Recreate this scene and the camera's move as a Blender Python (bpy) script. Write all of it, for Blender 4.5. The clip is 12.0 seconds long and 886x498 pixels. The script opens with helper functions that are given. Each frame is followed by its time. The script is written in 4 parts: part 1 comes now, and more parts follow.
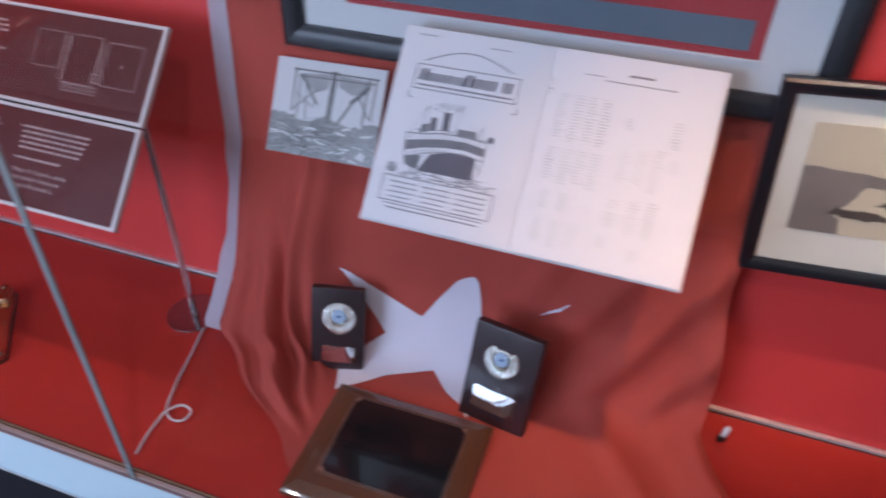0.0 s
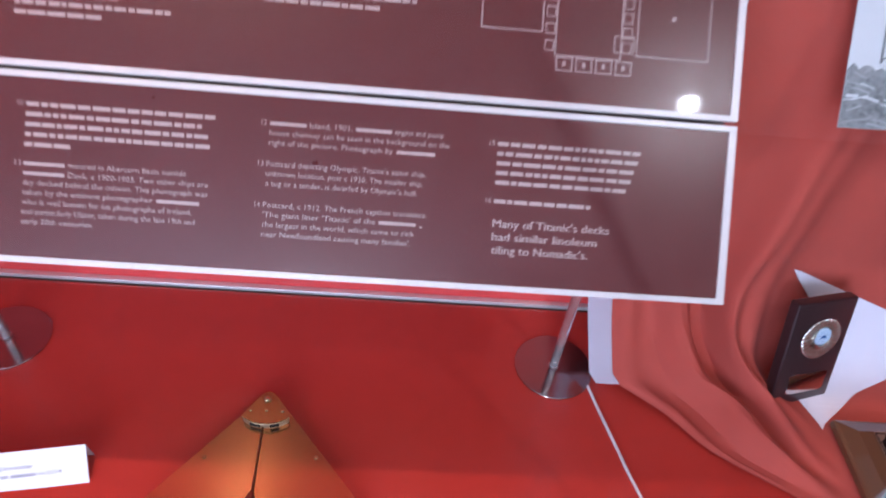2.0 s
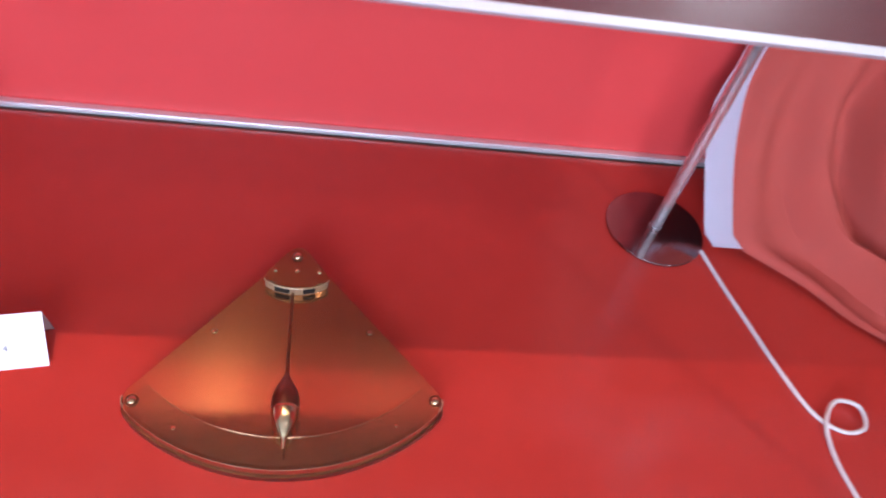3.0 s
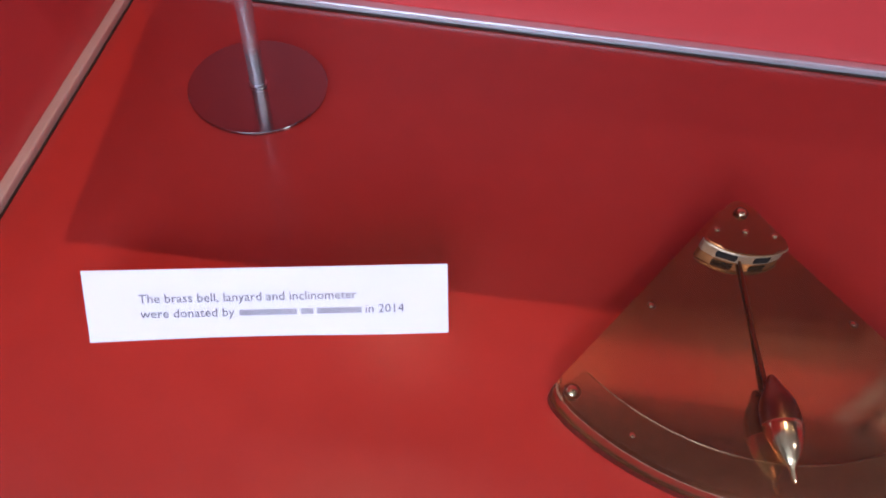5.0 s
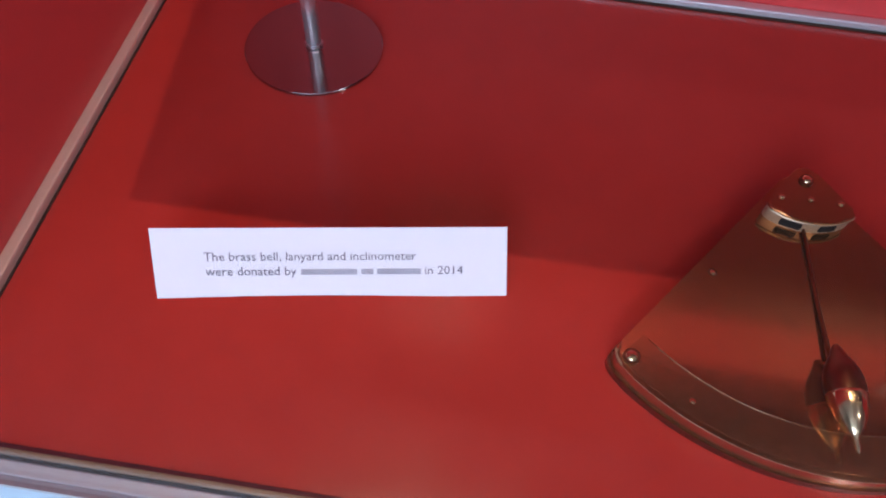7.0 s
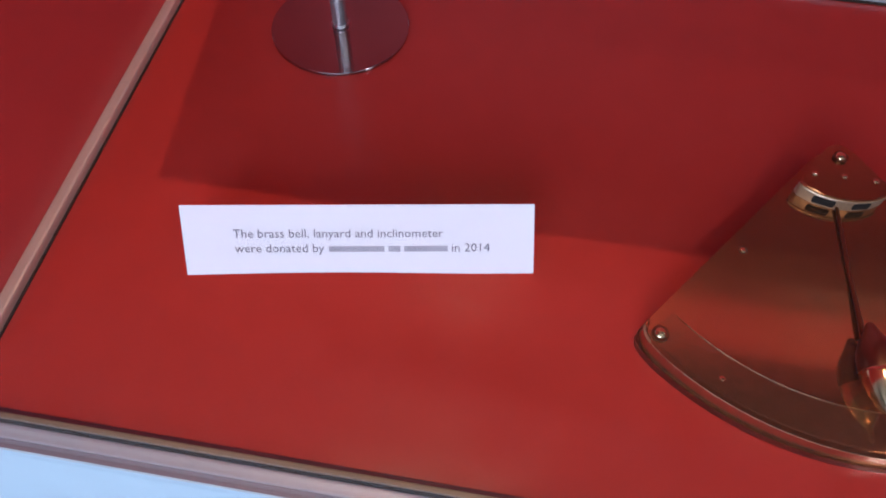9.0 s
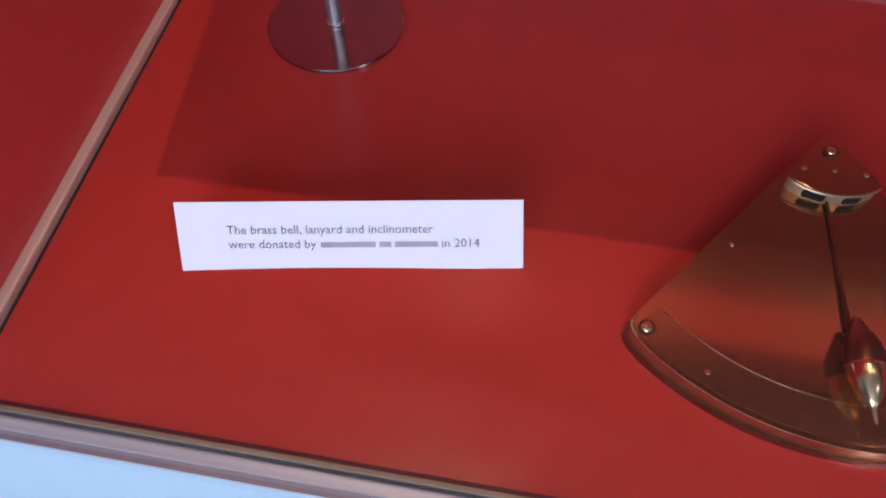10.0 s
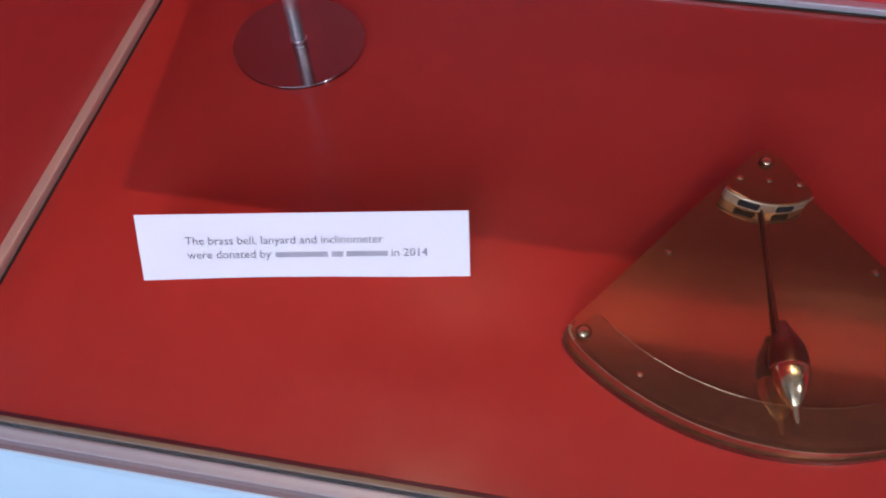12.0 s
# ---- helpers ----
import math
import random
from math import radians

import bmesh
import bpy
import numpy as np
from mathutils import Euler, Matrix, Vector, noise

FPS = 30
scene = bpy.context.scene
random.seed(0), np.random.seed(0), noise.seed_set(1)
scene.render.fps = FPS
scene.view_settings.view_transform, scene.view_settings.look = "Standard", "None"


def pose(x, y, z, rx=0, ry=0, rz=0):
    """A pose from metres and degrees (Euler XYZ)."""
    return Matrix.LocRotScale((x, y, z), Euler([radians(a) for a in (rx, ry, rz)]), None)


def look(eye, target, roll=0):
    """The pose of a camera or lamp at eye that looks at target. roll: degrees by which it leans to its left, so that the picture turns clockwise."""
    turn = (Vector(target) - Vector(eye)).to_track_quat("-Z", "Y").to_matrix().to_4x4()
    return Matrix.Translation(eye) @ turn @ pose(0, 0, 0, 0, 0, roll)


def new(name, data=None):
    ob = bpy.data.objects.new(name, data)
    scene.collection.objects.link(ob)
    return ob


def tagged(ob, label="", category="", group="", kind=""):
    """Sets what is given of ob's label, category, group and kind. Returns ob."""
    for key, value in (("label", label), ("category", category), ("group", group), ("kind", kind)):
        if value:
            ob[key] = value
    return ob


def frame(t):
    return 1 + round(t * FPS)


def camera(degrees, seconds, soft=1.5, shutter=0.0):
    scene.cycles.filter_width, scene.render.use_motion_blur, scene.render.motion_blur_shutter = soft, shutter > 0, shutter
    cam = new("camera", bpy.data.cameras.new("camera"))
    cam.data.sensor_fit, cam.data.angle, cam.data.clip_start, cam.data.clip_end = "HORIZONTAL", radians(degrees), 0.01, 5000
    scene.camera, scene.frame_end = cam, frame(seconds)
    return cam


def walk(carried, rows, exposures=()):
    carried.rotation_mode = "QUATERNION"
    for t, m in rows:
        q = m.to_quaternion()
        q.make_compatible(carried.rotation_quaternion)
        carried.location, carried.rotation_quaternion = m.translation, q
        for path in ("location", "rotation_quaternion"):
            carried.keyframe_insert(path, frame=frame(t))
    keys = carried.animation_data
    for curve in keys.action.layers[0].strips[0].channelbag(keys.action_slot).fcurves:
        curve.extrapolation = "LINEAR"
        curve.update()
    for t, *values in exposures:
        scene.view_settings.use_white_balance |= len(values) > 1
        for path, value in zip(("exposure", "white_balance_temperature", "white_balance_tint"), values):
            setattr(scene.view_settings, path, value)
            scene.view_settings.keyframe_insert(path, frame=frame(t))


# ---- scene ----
cam = camera(64.0, 12.0, soft=1.9, shutter=0.4)
PATH = [
    (0, (1.766, -0.51, 1.035), (1.258, 0.986, -0.191), 1.4),
    (0.4, (1.511, -0.539, 1.021), (1.093, 0.972, -0.221), 5.1),
    (0.5, (1.436, -0.543, 1.023), (1.115, 0.996, -0.214), 6.4),
    (1, (1.121, -0.425, 0.96), (0.919, 1.109, -0.308), 4.5),
    (1.2, (0.994, -0.404, 0.934), (0.82, 1.107, -0.364), 4.8),
    (1.5, (0.846, -0.387, 0.946), (0.785, 1.046, -0.448), 3.5),
    (2, (0.676, -0.276, 0.836), (0.817, 1.161, -0.548), 7.6),
    (2.5, (0.615, -0.237, 0.693), (0.934, 1.155, -0.706), 11.1),
    (3, (0.564, -0.181, 0.564), (0.855, 1.109, -0.936), 13.3),
    (3.5, (0.487, -0.128, 0.49), (0.746, 1.168, -1.011), 14.9),
    (3.7, (0.426, -0.111, 0.481), (0.548, 1.161, -1.058), 10.9),
    (5.3, (0.318, -0.085, 0.41), (0.294, 1.066, -1.225), 6.3),
    (5.5, (0.315, -0.087, 0.414), (0.285, 1.049, -1.232), 6.0),
    (6, (0.315, -0.087, 0.412), (0.267, 1.03, -1.246), 5.1),
    (6.5, (0.308, -0.089, 0.41), (0.25, 1.013, -1.257), 5.1),
    (7, (0.304, -0.09, 0.413), (0.214, 0.99, -1.268), 4.3),
    (7.5, (0.296, -0.088, 0.408), (0.18, 0.961, -1.291), 3.2),
    (9.3, (0.307, -0.098, 0.409), (0.145, 0.947, -1.289), 0.9),
    (9.5, (0.312, -0.095, 0.411), (0.14, 0.932, -1.296), 0.3),
    (10, (0.317, -0.097, 0.414), (0.137, 0.929, -1.293), -0.2),
    (10.5, (0.318, -0.097, 0.418), (0.141, 0.932, -1.288), 0.0),
    (11, (0.325, -0.098, 0.424), (0.138, 0.934, -1.28), -0.2),
    (11.5, (0.329, -0.098, 0.425), (0.138, 0.944, -1.271), -0.4),
    (12, (0.355, -0.101, 0.431), (0.164, 0.945, -1.264), -0.9),
]
walk(cam, [(t, look(eye, target, roll)) for t, eye, target, roll in PATH],
     [(0, -0.05, 5200, 15), (1, 0.1, 5200, 15), (2, 0.65, 5200, 15), (3, 0.95, 5200, 15), (3.7, 0.98, 5200, 15), (5.5, 0.25, 5200, 15), (10, 0.1, 5200, 15), (12, 0.14, 5200, 15)])

# ---- light ----
world = bpy.data.worlds.new("world")
scene.world = world
world.use_nodes = True
world.node_tree.nodes["Background"].inputs[0].default_value = (0.55, 0.62, 0.7, 1)
world.node_tree.nodes["Background"].inputs[1].default_value = 0.3
scene.view_settings.exposure = 0.0


def area_lamp(name, m, size, watts, colour, size_y=0.0, shape="DISK", spread=180):
    d = bpy.data.lights.new(name, "AREA")
    d.shape, d.size, d.energy, d.color = shape, size, watts, colour
    if size_y:
        d.size_y = size_y
    d.spread = radians(spread)
    ob = new(name, d)
    ob.matrix_world = m
    return ob


# daylight through the wide window behind the visitor
area_lamp("window_light", look((-0.1, -2.35, 0.98), (0.2, 0.2, 0.1)), 1.9, 46, (0.82, 0.87, 1.0), 1.3, "RECTANGLE")
# halogen downlights in the showcase top: the second and third are added fill
CASE_LAMPS = [(0.222, 0.118, 1.85, 95, 0.014), (0.75, 0.118, 0.28, 95, 0.014), (1.30, 0.118, 0.16, 90, 0.03)]
for lx, ly, watts, wide, across_lamp in CASE_LAMPS:
    area_lamp("case_downlight_light", look((lx, ly, 1.59), (lx, ly + 0.0001, 0)), across_lamp, watts, (1.0, 0.62, 0.33), spread=wide)
# a turned spotlight towards the flag, and one over the framed photograph
area_lamp("case_spotlight_light", look((1.96, 0.03, 1.59), (1.75, 0.32, 0.1)), 0.03, 0.45, (1.0, 0.52, 0.24), spread=34)
area_lamp("case_spotlight_light", look((2.02, 0.118, 1.59), (2.10, 0.44, 0.54)), 0.022, 0.28, (1.0, 0.7, 0.45), spread=22)
# room downlights: first set from a glint on the panel, other two added
ROOM_LAMPS = [(1.53, -0.58), (0.4, -1.9), (2.6, -1.9)]
for lx, ly in ROOM_LAMPS:
    area_lamp("room_downlight_light", look((lx, ly, 1.672), (lx, ly + 0.001, 0)), 0.05, 4.2, (1.0, 0.9, 0.78))


# ---- materials ----
def material(name, base, rough=0.5, metal=0.0, vary=0.12, scale=30.0, bump=0.0, bump_scale=200.0, coat=0.0,
             spec=0.5, wear=0.0, fibre=None):
    """A surface with variation at two scales: broad stains and fine grain; vary sets their strength."""
    m = bpy.data.materials.new(name)
    m.use_nodes = True
    nt = m.node_tree
    nodes, links = nt.nodes, nt.links
    b = nodes["Principled BSDF"]
    b.inputs["Metallic"].default_value = metal
    b.inputs["Specular IOR Level"].default_value = spec
    b.inputs["Coat Weight"].default_value = coat
    b.inputs["Coat Roughness"].default_value = 0.04
    tex = nodes.new("ShaderNodeTexCoord")
    broad, fine = nodes.new("ShaderNodeTexNoise"), nodes.new("ShaderNodeTexNoise")
    broad.inputs["Scale"].default_value, broad.inputs["Detail"].default_value = scale * 0.15, 5
    fine.inputs["Scale"].default_value, fine.inputs["Detail"].default_value = scale * 3, 6
    for n in (broad, fine):
        links.new(tex.outputs["Object"], n.inputs["Vector"])
    if fibre:
        mp = nodes.new("ShaderNodeMapping")
        mp.inputs["Scale"].default_value = fibre
        links.new(tex.outputs["Object"], mp.inputs["Vector"])
        links.new(mp.outputs["Vector"], fine.inputs["Vector"])
    add = nodes.new("ShaderNodeMath")
    add.operation = "MULTIPLY_ADD"
    add.inputs[1].default_value = 0.6
    links.new(broad.outputs["Fac"], add.inputs[0])
    half = nodes.new("ShaderNodeMath")
    half.operation = "MULTIPLY"
    half.inputs[1].default_value = 0.4
    links.new(fine.outputs["Fac"], half.inputs[0])
    links.new(half.outputs[0], add.inputs[2])
    ramp = nodes.new("ShaderNodeValToRGB")
    ramp.color_ramp.elements[0].position, ramp.color_ramp.elements[1].position = 0.3, 0.7
    lo, hi = 1 - vary, 1 + vary
    ramp.color_ramp.elements[0].color = (*[min(1, c * lo) for c in base], 1)
    ramp.color_ramp.elements[1].color = (*[min(1, c * hi) for c in base], 1)
    links.new(add.outputs[0], ramp.inputs["Fac"])
    links.new(ramp.outputs["Color"], b.inputs["Base Color"])
    rr = nodes.new("ShaderNodeMapRange")
    rr.inputs["To Min"].default_value = max(0.0, rough - 0.06 - wear)
    rr.inputs["To Max"].default_value = rough + 0.06 + wear
    links.new(fine.outputs["Fac"], rr.inputs["Value"])
    links.new(rr.outputs["Result"], b.inputs["Roughness"])
    if bump:
        bt = nodes.new("ShaderNodeTexNoise")
        bt.inputs["Scale"].default_value, bt.inputs["Detail"].default_value = bump_scale, 4
        links.new(tex.outputs["Object"], bt.inputs["Vector"])
        bp = nodes.new("ShaderNodeBump")
        bp.inputs["Strength"].default_value, bp.inputs["Distance"].default_value = bump, 0.002
        links.new(bt.outputs["Fac"], bp.inputs["Height"])
        links.new(bp.outputs["Normal"], b.inputs["Normal"])
    return m


def glass_material(name, tint, gloss=1.0):
    m = bpy.data.materials.new(name)
    m.use_nodes = True
    nt = m.node_tree
    nt.nodes.clear()
    out = nt.nodes.new("ShaderNodeOutputMaterial")
    mix, tr, gl, fr = (nt.nodes.new("ShaderNode" + k) for k in ("MixShader", "BsdfTransparent", "BsdfGlossy", "LayerWeight"))
    power, rise = nt.nodes.new("ShaderNodeMath"), nt.nodes.new("ShaderNodeMath")
    power.operation, rise.operation = "POWER", "MULTIPLY_ADD"
    power.inputs[1].default_value, rise.inputs[1].default_value, rise.inputs[2].default_value = 5.0, 0.3, 0.022 * gloss
    tr.inputs["Color"].default_value = (*tint, 1)
    gl.inputs["Roughness"].default_value = 0.0
    fr.inputs["Blend"].default_value = 0.5
    nt.links.new(fr.outputs["Facing"], power.inputs[0])
    nt.links.new(power.outputs[0], rise.inputs[0])
    nt.links.new(rise.outputs[0], mix.inputs[0])
    nt.links.new(tr.outputs[0], mix.inputs[1])
    nt.links.new(gl.outputs[0], mix.inputs[2])
    nt.links.new(mix.outputs[0], out.inputs[0])
    return m


def lamp_material(name, colour, strength):
    m = bpy.data.materials.new(name)
    m.use_nodes = True
    b = m.node_tree.nodes["Principled BSDF"]
    b.inputs["Emission Color"].default_value = (*colour, 1)
    b.inputs["Emission Strength"].default_value = strength
    return m


def weave(m, scale, strength):
    """Adds the crossed threads of a cloth as fine relief."""
    nt = m.node_tree
    tex = nt.nodes["Texture Coordinate"]
    bp = nt.nodes.new("ShaderNodeBump")
    bp.inputs["Strength"].default_value, bp.inputs["Distance"].default_value = strength, 0.0006
    waves = []
    for axis in ("X", "Z"):
        w = nt.nodes.new("ShaderNodeTexWave")
        w.bands_direction = axis
        w.inputs["Scale"].default_value, w.inputs["Distortion"].default_value = scale, 1.5
        nt.links.new(tex.outputs["Object"], w.inputs["Vector"])
        waves.append(w)
    add = nt.nodes.new("ShaderNodeMath")
    nt.links.new(waves[0].outputs["Fac"], add.inputs[0])
    nt.links.new(waves[1].outputs["Fac"], add.inputs[1])
    nt.links.new(add.outputs[0], bp.inputs["Height"])
    nt.links.new(bp.outputs["Normal"], nt.nodes["Principled BSDF"].inputs["Normal"])
    return m


RED_FLOOR = material("red_gloss_laminate", (0.45, 0.031, 0.018), 0.18, 0, 0.09, 12, 0.008, 60, spec=0.75)
RED_WALL = material("red_painted_panel", (0.67, 0.056, 0.050), 0.42, 0, 0.06, 9, 0.03, 90)
ALU = material("brushed_aluminium", (0.78, 0.76, 0.74), 0.38, 0.6, 0.08, 60)
TRIM = material("champagne_anodised_trim", (0.62, 0.5, 0.42), 0.4, 0.3, 0.08, 50)
LEDGE = material("pale_painted_ledge", (0.49, 0.62, 0.67), 0.45, 0, 0.04, 12, 0.04, 300)
FRONT_TRIM = material("grey_anodised_trim", (0.42, 0.36, 0.35), 0.42, 0.25, 0.1, 50)
TAN = material("tan_bead", (0.27, 0.18, 0.105), 0.5, 0.1, 0.1, 60)
MAUVE = material("mauve_grey_channel", (0.2, 0.15, 0.165), 0.5, 0.1, 0.08, 60)
GASKET = material("dark_rubber_gasket", (0.045, 0.026, 0.016), 0.7, spec=0.15)
CRIMSON = material("dark_crimson_shade", (0.13, 0.008, 0.022), 0.4, 0, 0.08, 40, spec=0.2)
PLINTH = material("dark_plinth_panel", (0.014, 0.014, 0.018), 0.5, 0, 0.2, 20, 0.05, 150)
CASE_TOP = material("dark_red_case_top", (0.09, 0.03, 0.028), 0.6, 0, 0.1, 12, 0.03, 200)
CARPET = material("dark_carpet", (0.05, 0.05, 0.055), 0.95, 0, 0.35, 80, 0.5, 900)
ROOM_WALL = material("white_room_paint", (0.72, 0.71, 0.68), 0.7, 0, 0.05, 4, 0.05, 200)
# the warm tint puts some of the red wall's reflection into the metal
CHROME = material("red_tinted_chrome", (0.33, 0.26, 0.26), 0.13, 1, 0.04, 40)
SATIN = material("satin_steel", (0.74, 0.74, 0.77), 0.3, 0.65, 0.06, 60)
POST = material("chromed_tube", (0.70, 0.68, 0.68), 0.22, 0.88, 0.06, 60)
STEEL = material("brushed_steel", (0.72, 0.72, 0.75), 0.28, 1, 0.08, 60)
SIGN = material("dark_red_printed_panel", (0.088, 0.014, 0.014), 0.3, 0, 0.08, 14, coat=0.5)
SIGN_EDGE = material("white_sign_edge", (0.60, 0.56, 0.56), 0.35, 0.1, 0.05, 50)
SIGN_INK = material("pale_sign_print", (0.38, 0.29, 0.28), 0.4, 0, 0.05, 60, coat=0.5)
FLAG = weave(material("red_flag_cloth", (0.45, 0.068, 0.045), 0.85, 0, 0.1, 14), 420, 0.35)
WHITE_CLOTH = weave(material("white_flag_cloth", (0.83, 0.79, 0.88), 0.85, 0, 0.06, 20), 420, 0.35)
CORD = material("white_cotton_cord", (0.72, 0.66, 0.64), 0.9, 0, 0.15, 200, 0.6, 900)
BRASS = material("polished_brass", (0.49, 0.235, 0.096), 0.09, 0.92, 0.12, 30, 0.01, 40)
BRASS_BRIGHT = material("bright_brass", (0.7, 0.52, 0.3), 0.14, 1, 0.12, 60)
BRASS_PALE = material("pale_brass", (0.46, 0.33, 0.20), 0.34, 0.7, 0.4, 90)
BRASS_BAND = material("duller_brass", (0.44, 0.225, 0.095), 0.15, 0.9, 0.14, 60, 0.02, 300)
BRASS_DARK = material("dark_brass", (0.22, 0.1, 0.05), 0.3, 1, 0.25, 60, 0.08, 200)
DARK_HOLE = material("dark_slot", (0.02, 0.015, 0.012), 0.8, spec=0.1)
PAPER = material("white_paper", (0.8, 0.79, 0.82), 0.75, 0, 0.025, 20, 0.06, 500)
INK = material("grey_print", (0.13, 0.12, 0.15), 0.6, 0, 0.2, 200)
BAR_INK = material("pale_grey_print", (0.36, 0.35, 0.39), 0.65, 0, 0.3, 260)
PALE_INK = material("faint_print", (0.55, 0.58, 0.58), 0.7, 0, 0.3, 120)
MID_INK = material("half_tone_print", (0.2, 0.2, 0.22), 0.65, 0, 0.35, 260)
WOOD = material("varnished_oak", (0.115, 0.046, 0.018), 0.3, 0, 0.3, 30, 0.05, 80, coat=0.4, fibre=(12, 260, 260))
DARK_WOOD = material("dark_mahogany", (0.028, 0.012, 0.014), 0.35, 0, 0.3, 30, 0.05, 80, coat=0.3, fibre=(260, 260, 14))
BLACK_PLATE = material("black_lacquer_plate", (0.008, 0.008, 0.009), 0.12, 0, 0.2, 30, coat=0.6)
BRONZE_LINE = material("bronze_engraved_border", (0.4, 0.27, 0.2), 0.35, 0.8, 0.15, 90)
PLATE_SILVER = material("polished_silver_plate", (0.72, 0.71, 0.7), 0.07, 1, 0.1, 50, 0.12, 45)
SILVER = material("silver_metal", (0.8, 0.78, 0.7), 0.2, 1, 0.12, 80, 0.12, 700)
ENAMEL = material("pale_blue_enamel", (0.45, 0.58, 0.74), 0.2, 0, 0.15, 120, coat=0.6)
ENAMEL_DARK = material("blue_enamel_mark", (0.05, 0.12, 0.3), 0.25, 0, 0.1, 90)
BLACK_FRAME = material("black_picture_frame", (0.008, 0.009, 0.013), 0.36, 0, 0.2, 40, coat=0.08)
MAT_WHITE = material("white_mount_board", (0.84, 0.85, 0.87), 0.8, 0, 0.03, 30, 0.05, 500)
MAT_CREAM = material("cream_mount_board", (0.9, 0.83, 0.7), 0.8, 0, 0.04, 30, 0.05, 500)
RED_FELT = material("red_felt", (0.48, 0.06, 0.07), 0.95, 0, 0.1, 90, 0.3, 900)
BLUE_BAND = material("blue_grey_ribbon", (0.15, 0.2, 0.26), 0.8, 0, 0.08, 90, 0.2, 700)
GOLD_THREAD = material("tan_woven_letters", (0.6, 0.43, 0.24), 0.8, 0, 0.15, 120, 0.3, 900)
BROWN_THREAD = material("dark_brown_woven_edge", (0.06, 0.025, 0.02), 0.9, 0, 0.2, 120, 0.3, 900)
SEPIA_SKY = material("sepia_photo_sky", (0.72, 0.6, 0.42), 0.5, 0, 0.06, 40)
SEPIA_DARK = material("sepia_photo_shore", (0.28, 0.225, 0.19), 0.5, 0, 0.35, 90)
SEPIA_BLACK = material("sepia_photo_shadow", (0.1, 0.075, 0.06), 0.5, 0, 0.3, 90)
PHOTO_SKY = material("photo_pale_sky", (0.62, 0.63, 0.65), 0.35, 0, 0.05, 40)
PHOTO_RUBBLE = material("photo_rubble", (0.26, 0.27, 0.275), 0.35, 0, 0.85, 55)
PHOTO_DARK = material("photo_dark_ironwork", (0.17, 0.175, 0.18), 0.35, 0, 0.3, 150)
PHOTO_MID = material("photo_grey_ironwork", (0.34, 0.345, 0.355), 0.35, 0, 0.3, 150)
GLASS = glass_material("clear_glass", (0.97, 0.985, 0.98))
FRAME_GLASS = glass_material("picture_glass", (0.97, 0.98, 0.98))
GLASS_EDGE = material("green_glass_edge", (0.25, 0.28, 0.27), 0.25, 0, 0.15, 40, coat=0.5)
CLEAR = glass_material("clear_acrylic", (0.96, 0.97, 0.97))
LAMP_GLOW = lamp_material("lit_lamp_lens", (1.0, 0.85, 0.66), 9.0)
WINDOW_SKY = lamp_material("window_daylight", (0.8, 0.9, 1.0), 1.2)


# ---- mesh helpers ----
def mesh_object(name, bm, mat, smooth=False):
    me = bpy.data.meshes.new(name)
    bmesh.ops.recalc_face_normals(bm, faces=bm.faces)
    bm.to_mesh(me)
    bm.free()
    me.materials.append(mat)
    if smooth:
        me.polygons.foreach_set("use_smooth", [True] * len(me.polygons))
        me.set_sharp_from_angle(angle=radians(38))
    return new(name, me)


def part(name, bm, mat, parent, label="", smooth=False):
    ob = mesh_object(name, bm, mat, smooth)
    ob.parent = parent
    return tagged(ob, label) if label else ob


def thing(name, m, label, category, group="", kind=""):
    ob = new(name)
    ob.empty_display_size = 0.03
    ob.matrix_world = m
    return tagged(ob, label, category, group, kind)


def structure(name, bm, mat, label, category, smooth=False):
    return tagged(mesh_object(name, bm, mat, smooth), label, category, kind="structure")


def box(x0, x1, y0, y1, z0, z1, bevel=0.0, bm=None, seg=2):
    own = bm or bmesh.new()
    made = bmesh.ops.create_cube(own, size=1, matrix=Matrix.Translation(((x0 + x1) / 2, (y0 + y1) / 2, (z0 + z1) / 2))
                                 @ Matrix.Diagonal((x1 - x0, y1 - y0, z1 - z0, 1)))
    if bevel:
        edges = list({e for v in made["verts"] for e in v.link_edges})
        bmesh.ops.bevel(own, geom=edges, offset=bevel, segments=seg, affect="EDGES", profile=0.6)
    return own


def cylinder(r, z0, z1, m=None, seg=24, r2=None, bm=None, bevel=0.0):
    own = bm or bmesh.new()
    made = bmesh.ops.create_cone(own, cap_ends=True, segments=seg, radius1=r, radius2=r if r2 is None else r2, depth=z1 - z0,
                                 matrix=(m or Matrix()) @ Matrix.Translation((0, 0, (z0 + z1) / 2)))
    if bevel:
        edges = [e for e in {e for v in made["verts"] for e in v.link_edges} if any(len(f.verts) > 4 for f in e.link_faces)]
        bmesh.ops.bevel(own, geom=edges, offset=bevel, segments=2, affect="EDGES")
    return own


def ball(r, centre, squash=1.0, bm=None, seg=14):
    own = bm or bmesh.new()
    bmesh.ops.create_uvsphere(own, u_segments=seg, v_segments=seg // 2 + 2, radius=r,
                              matrix=Matrix.Translation(centre) @ Matrix.Diagonal((1, 1, squash, 1)))
    return own


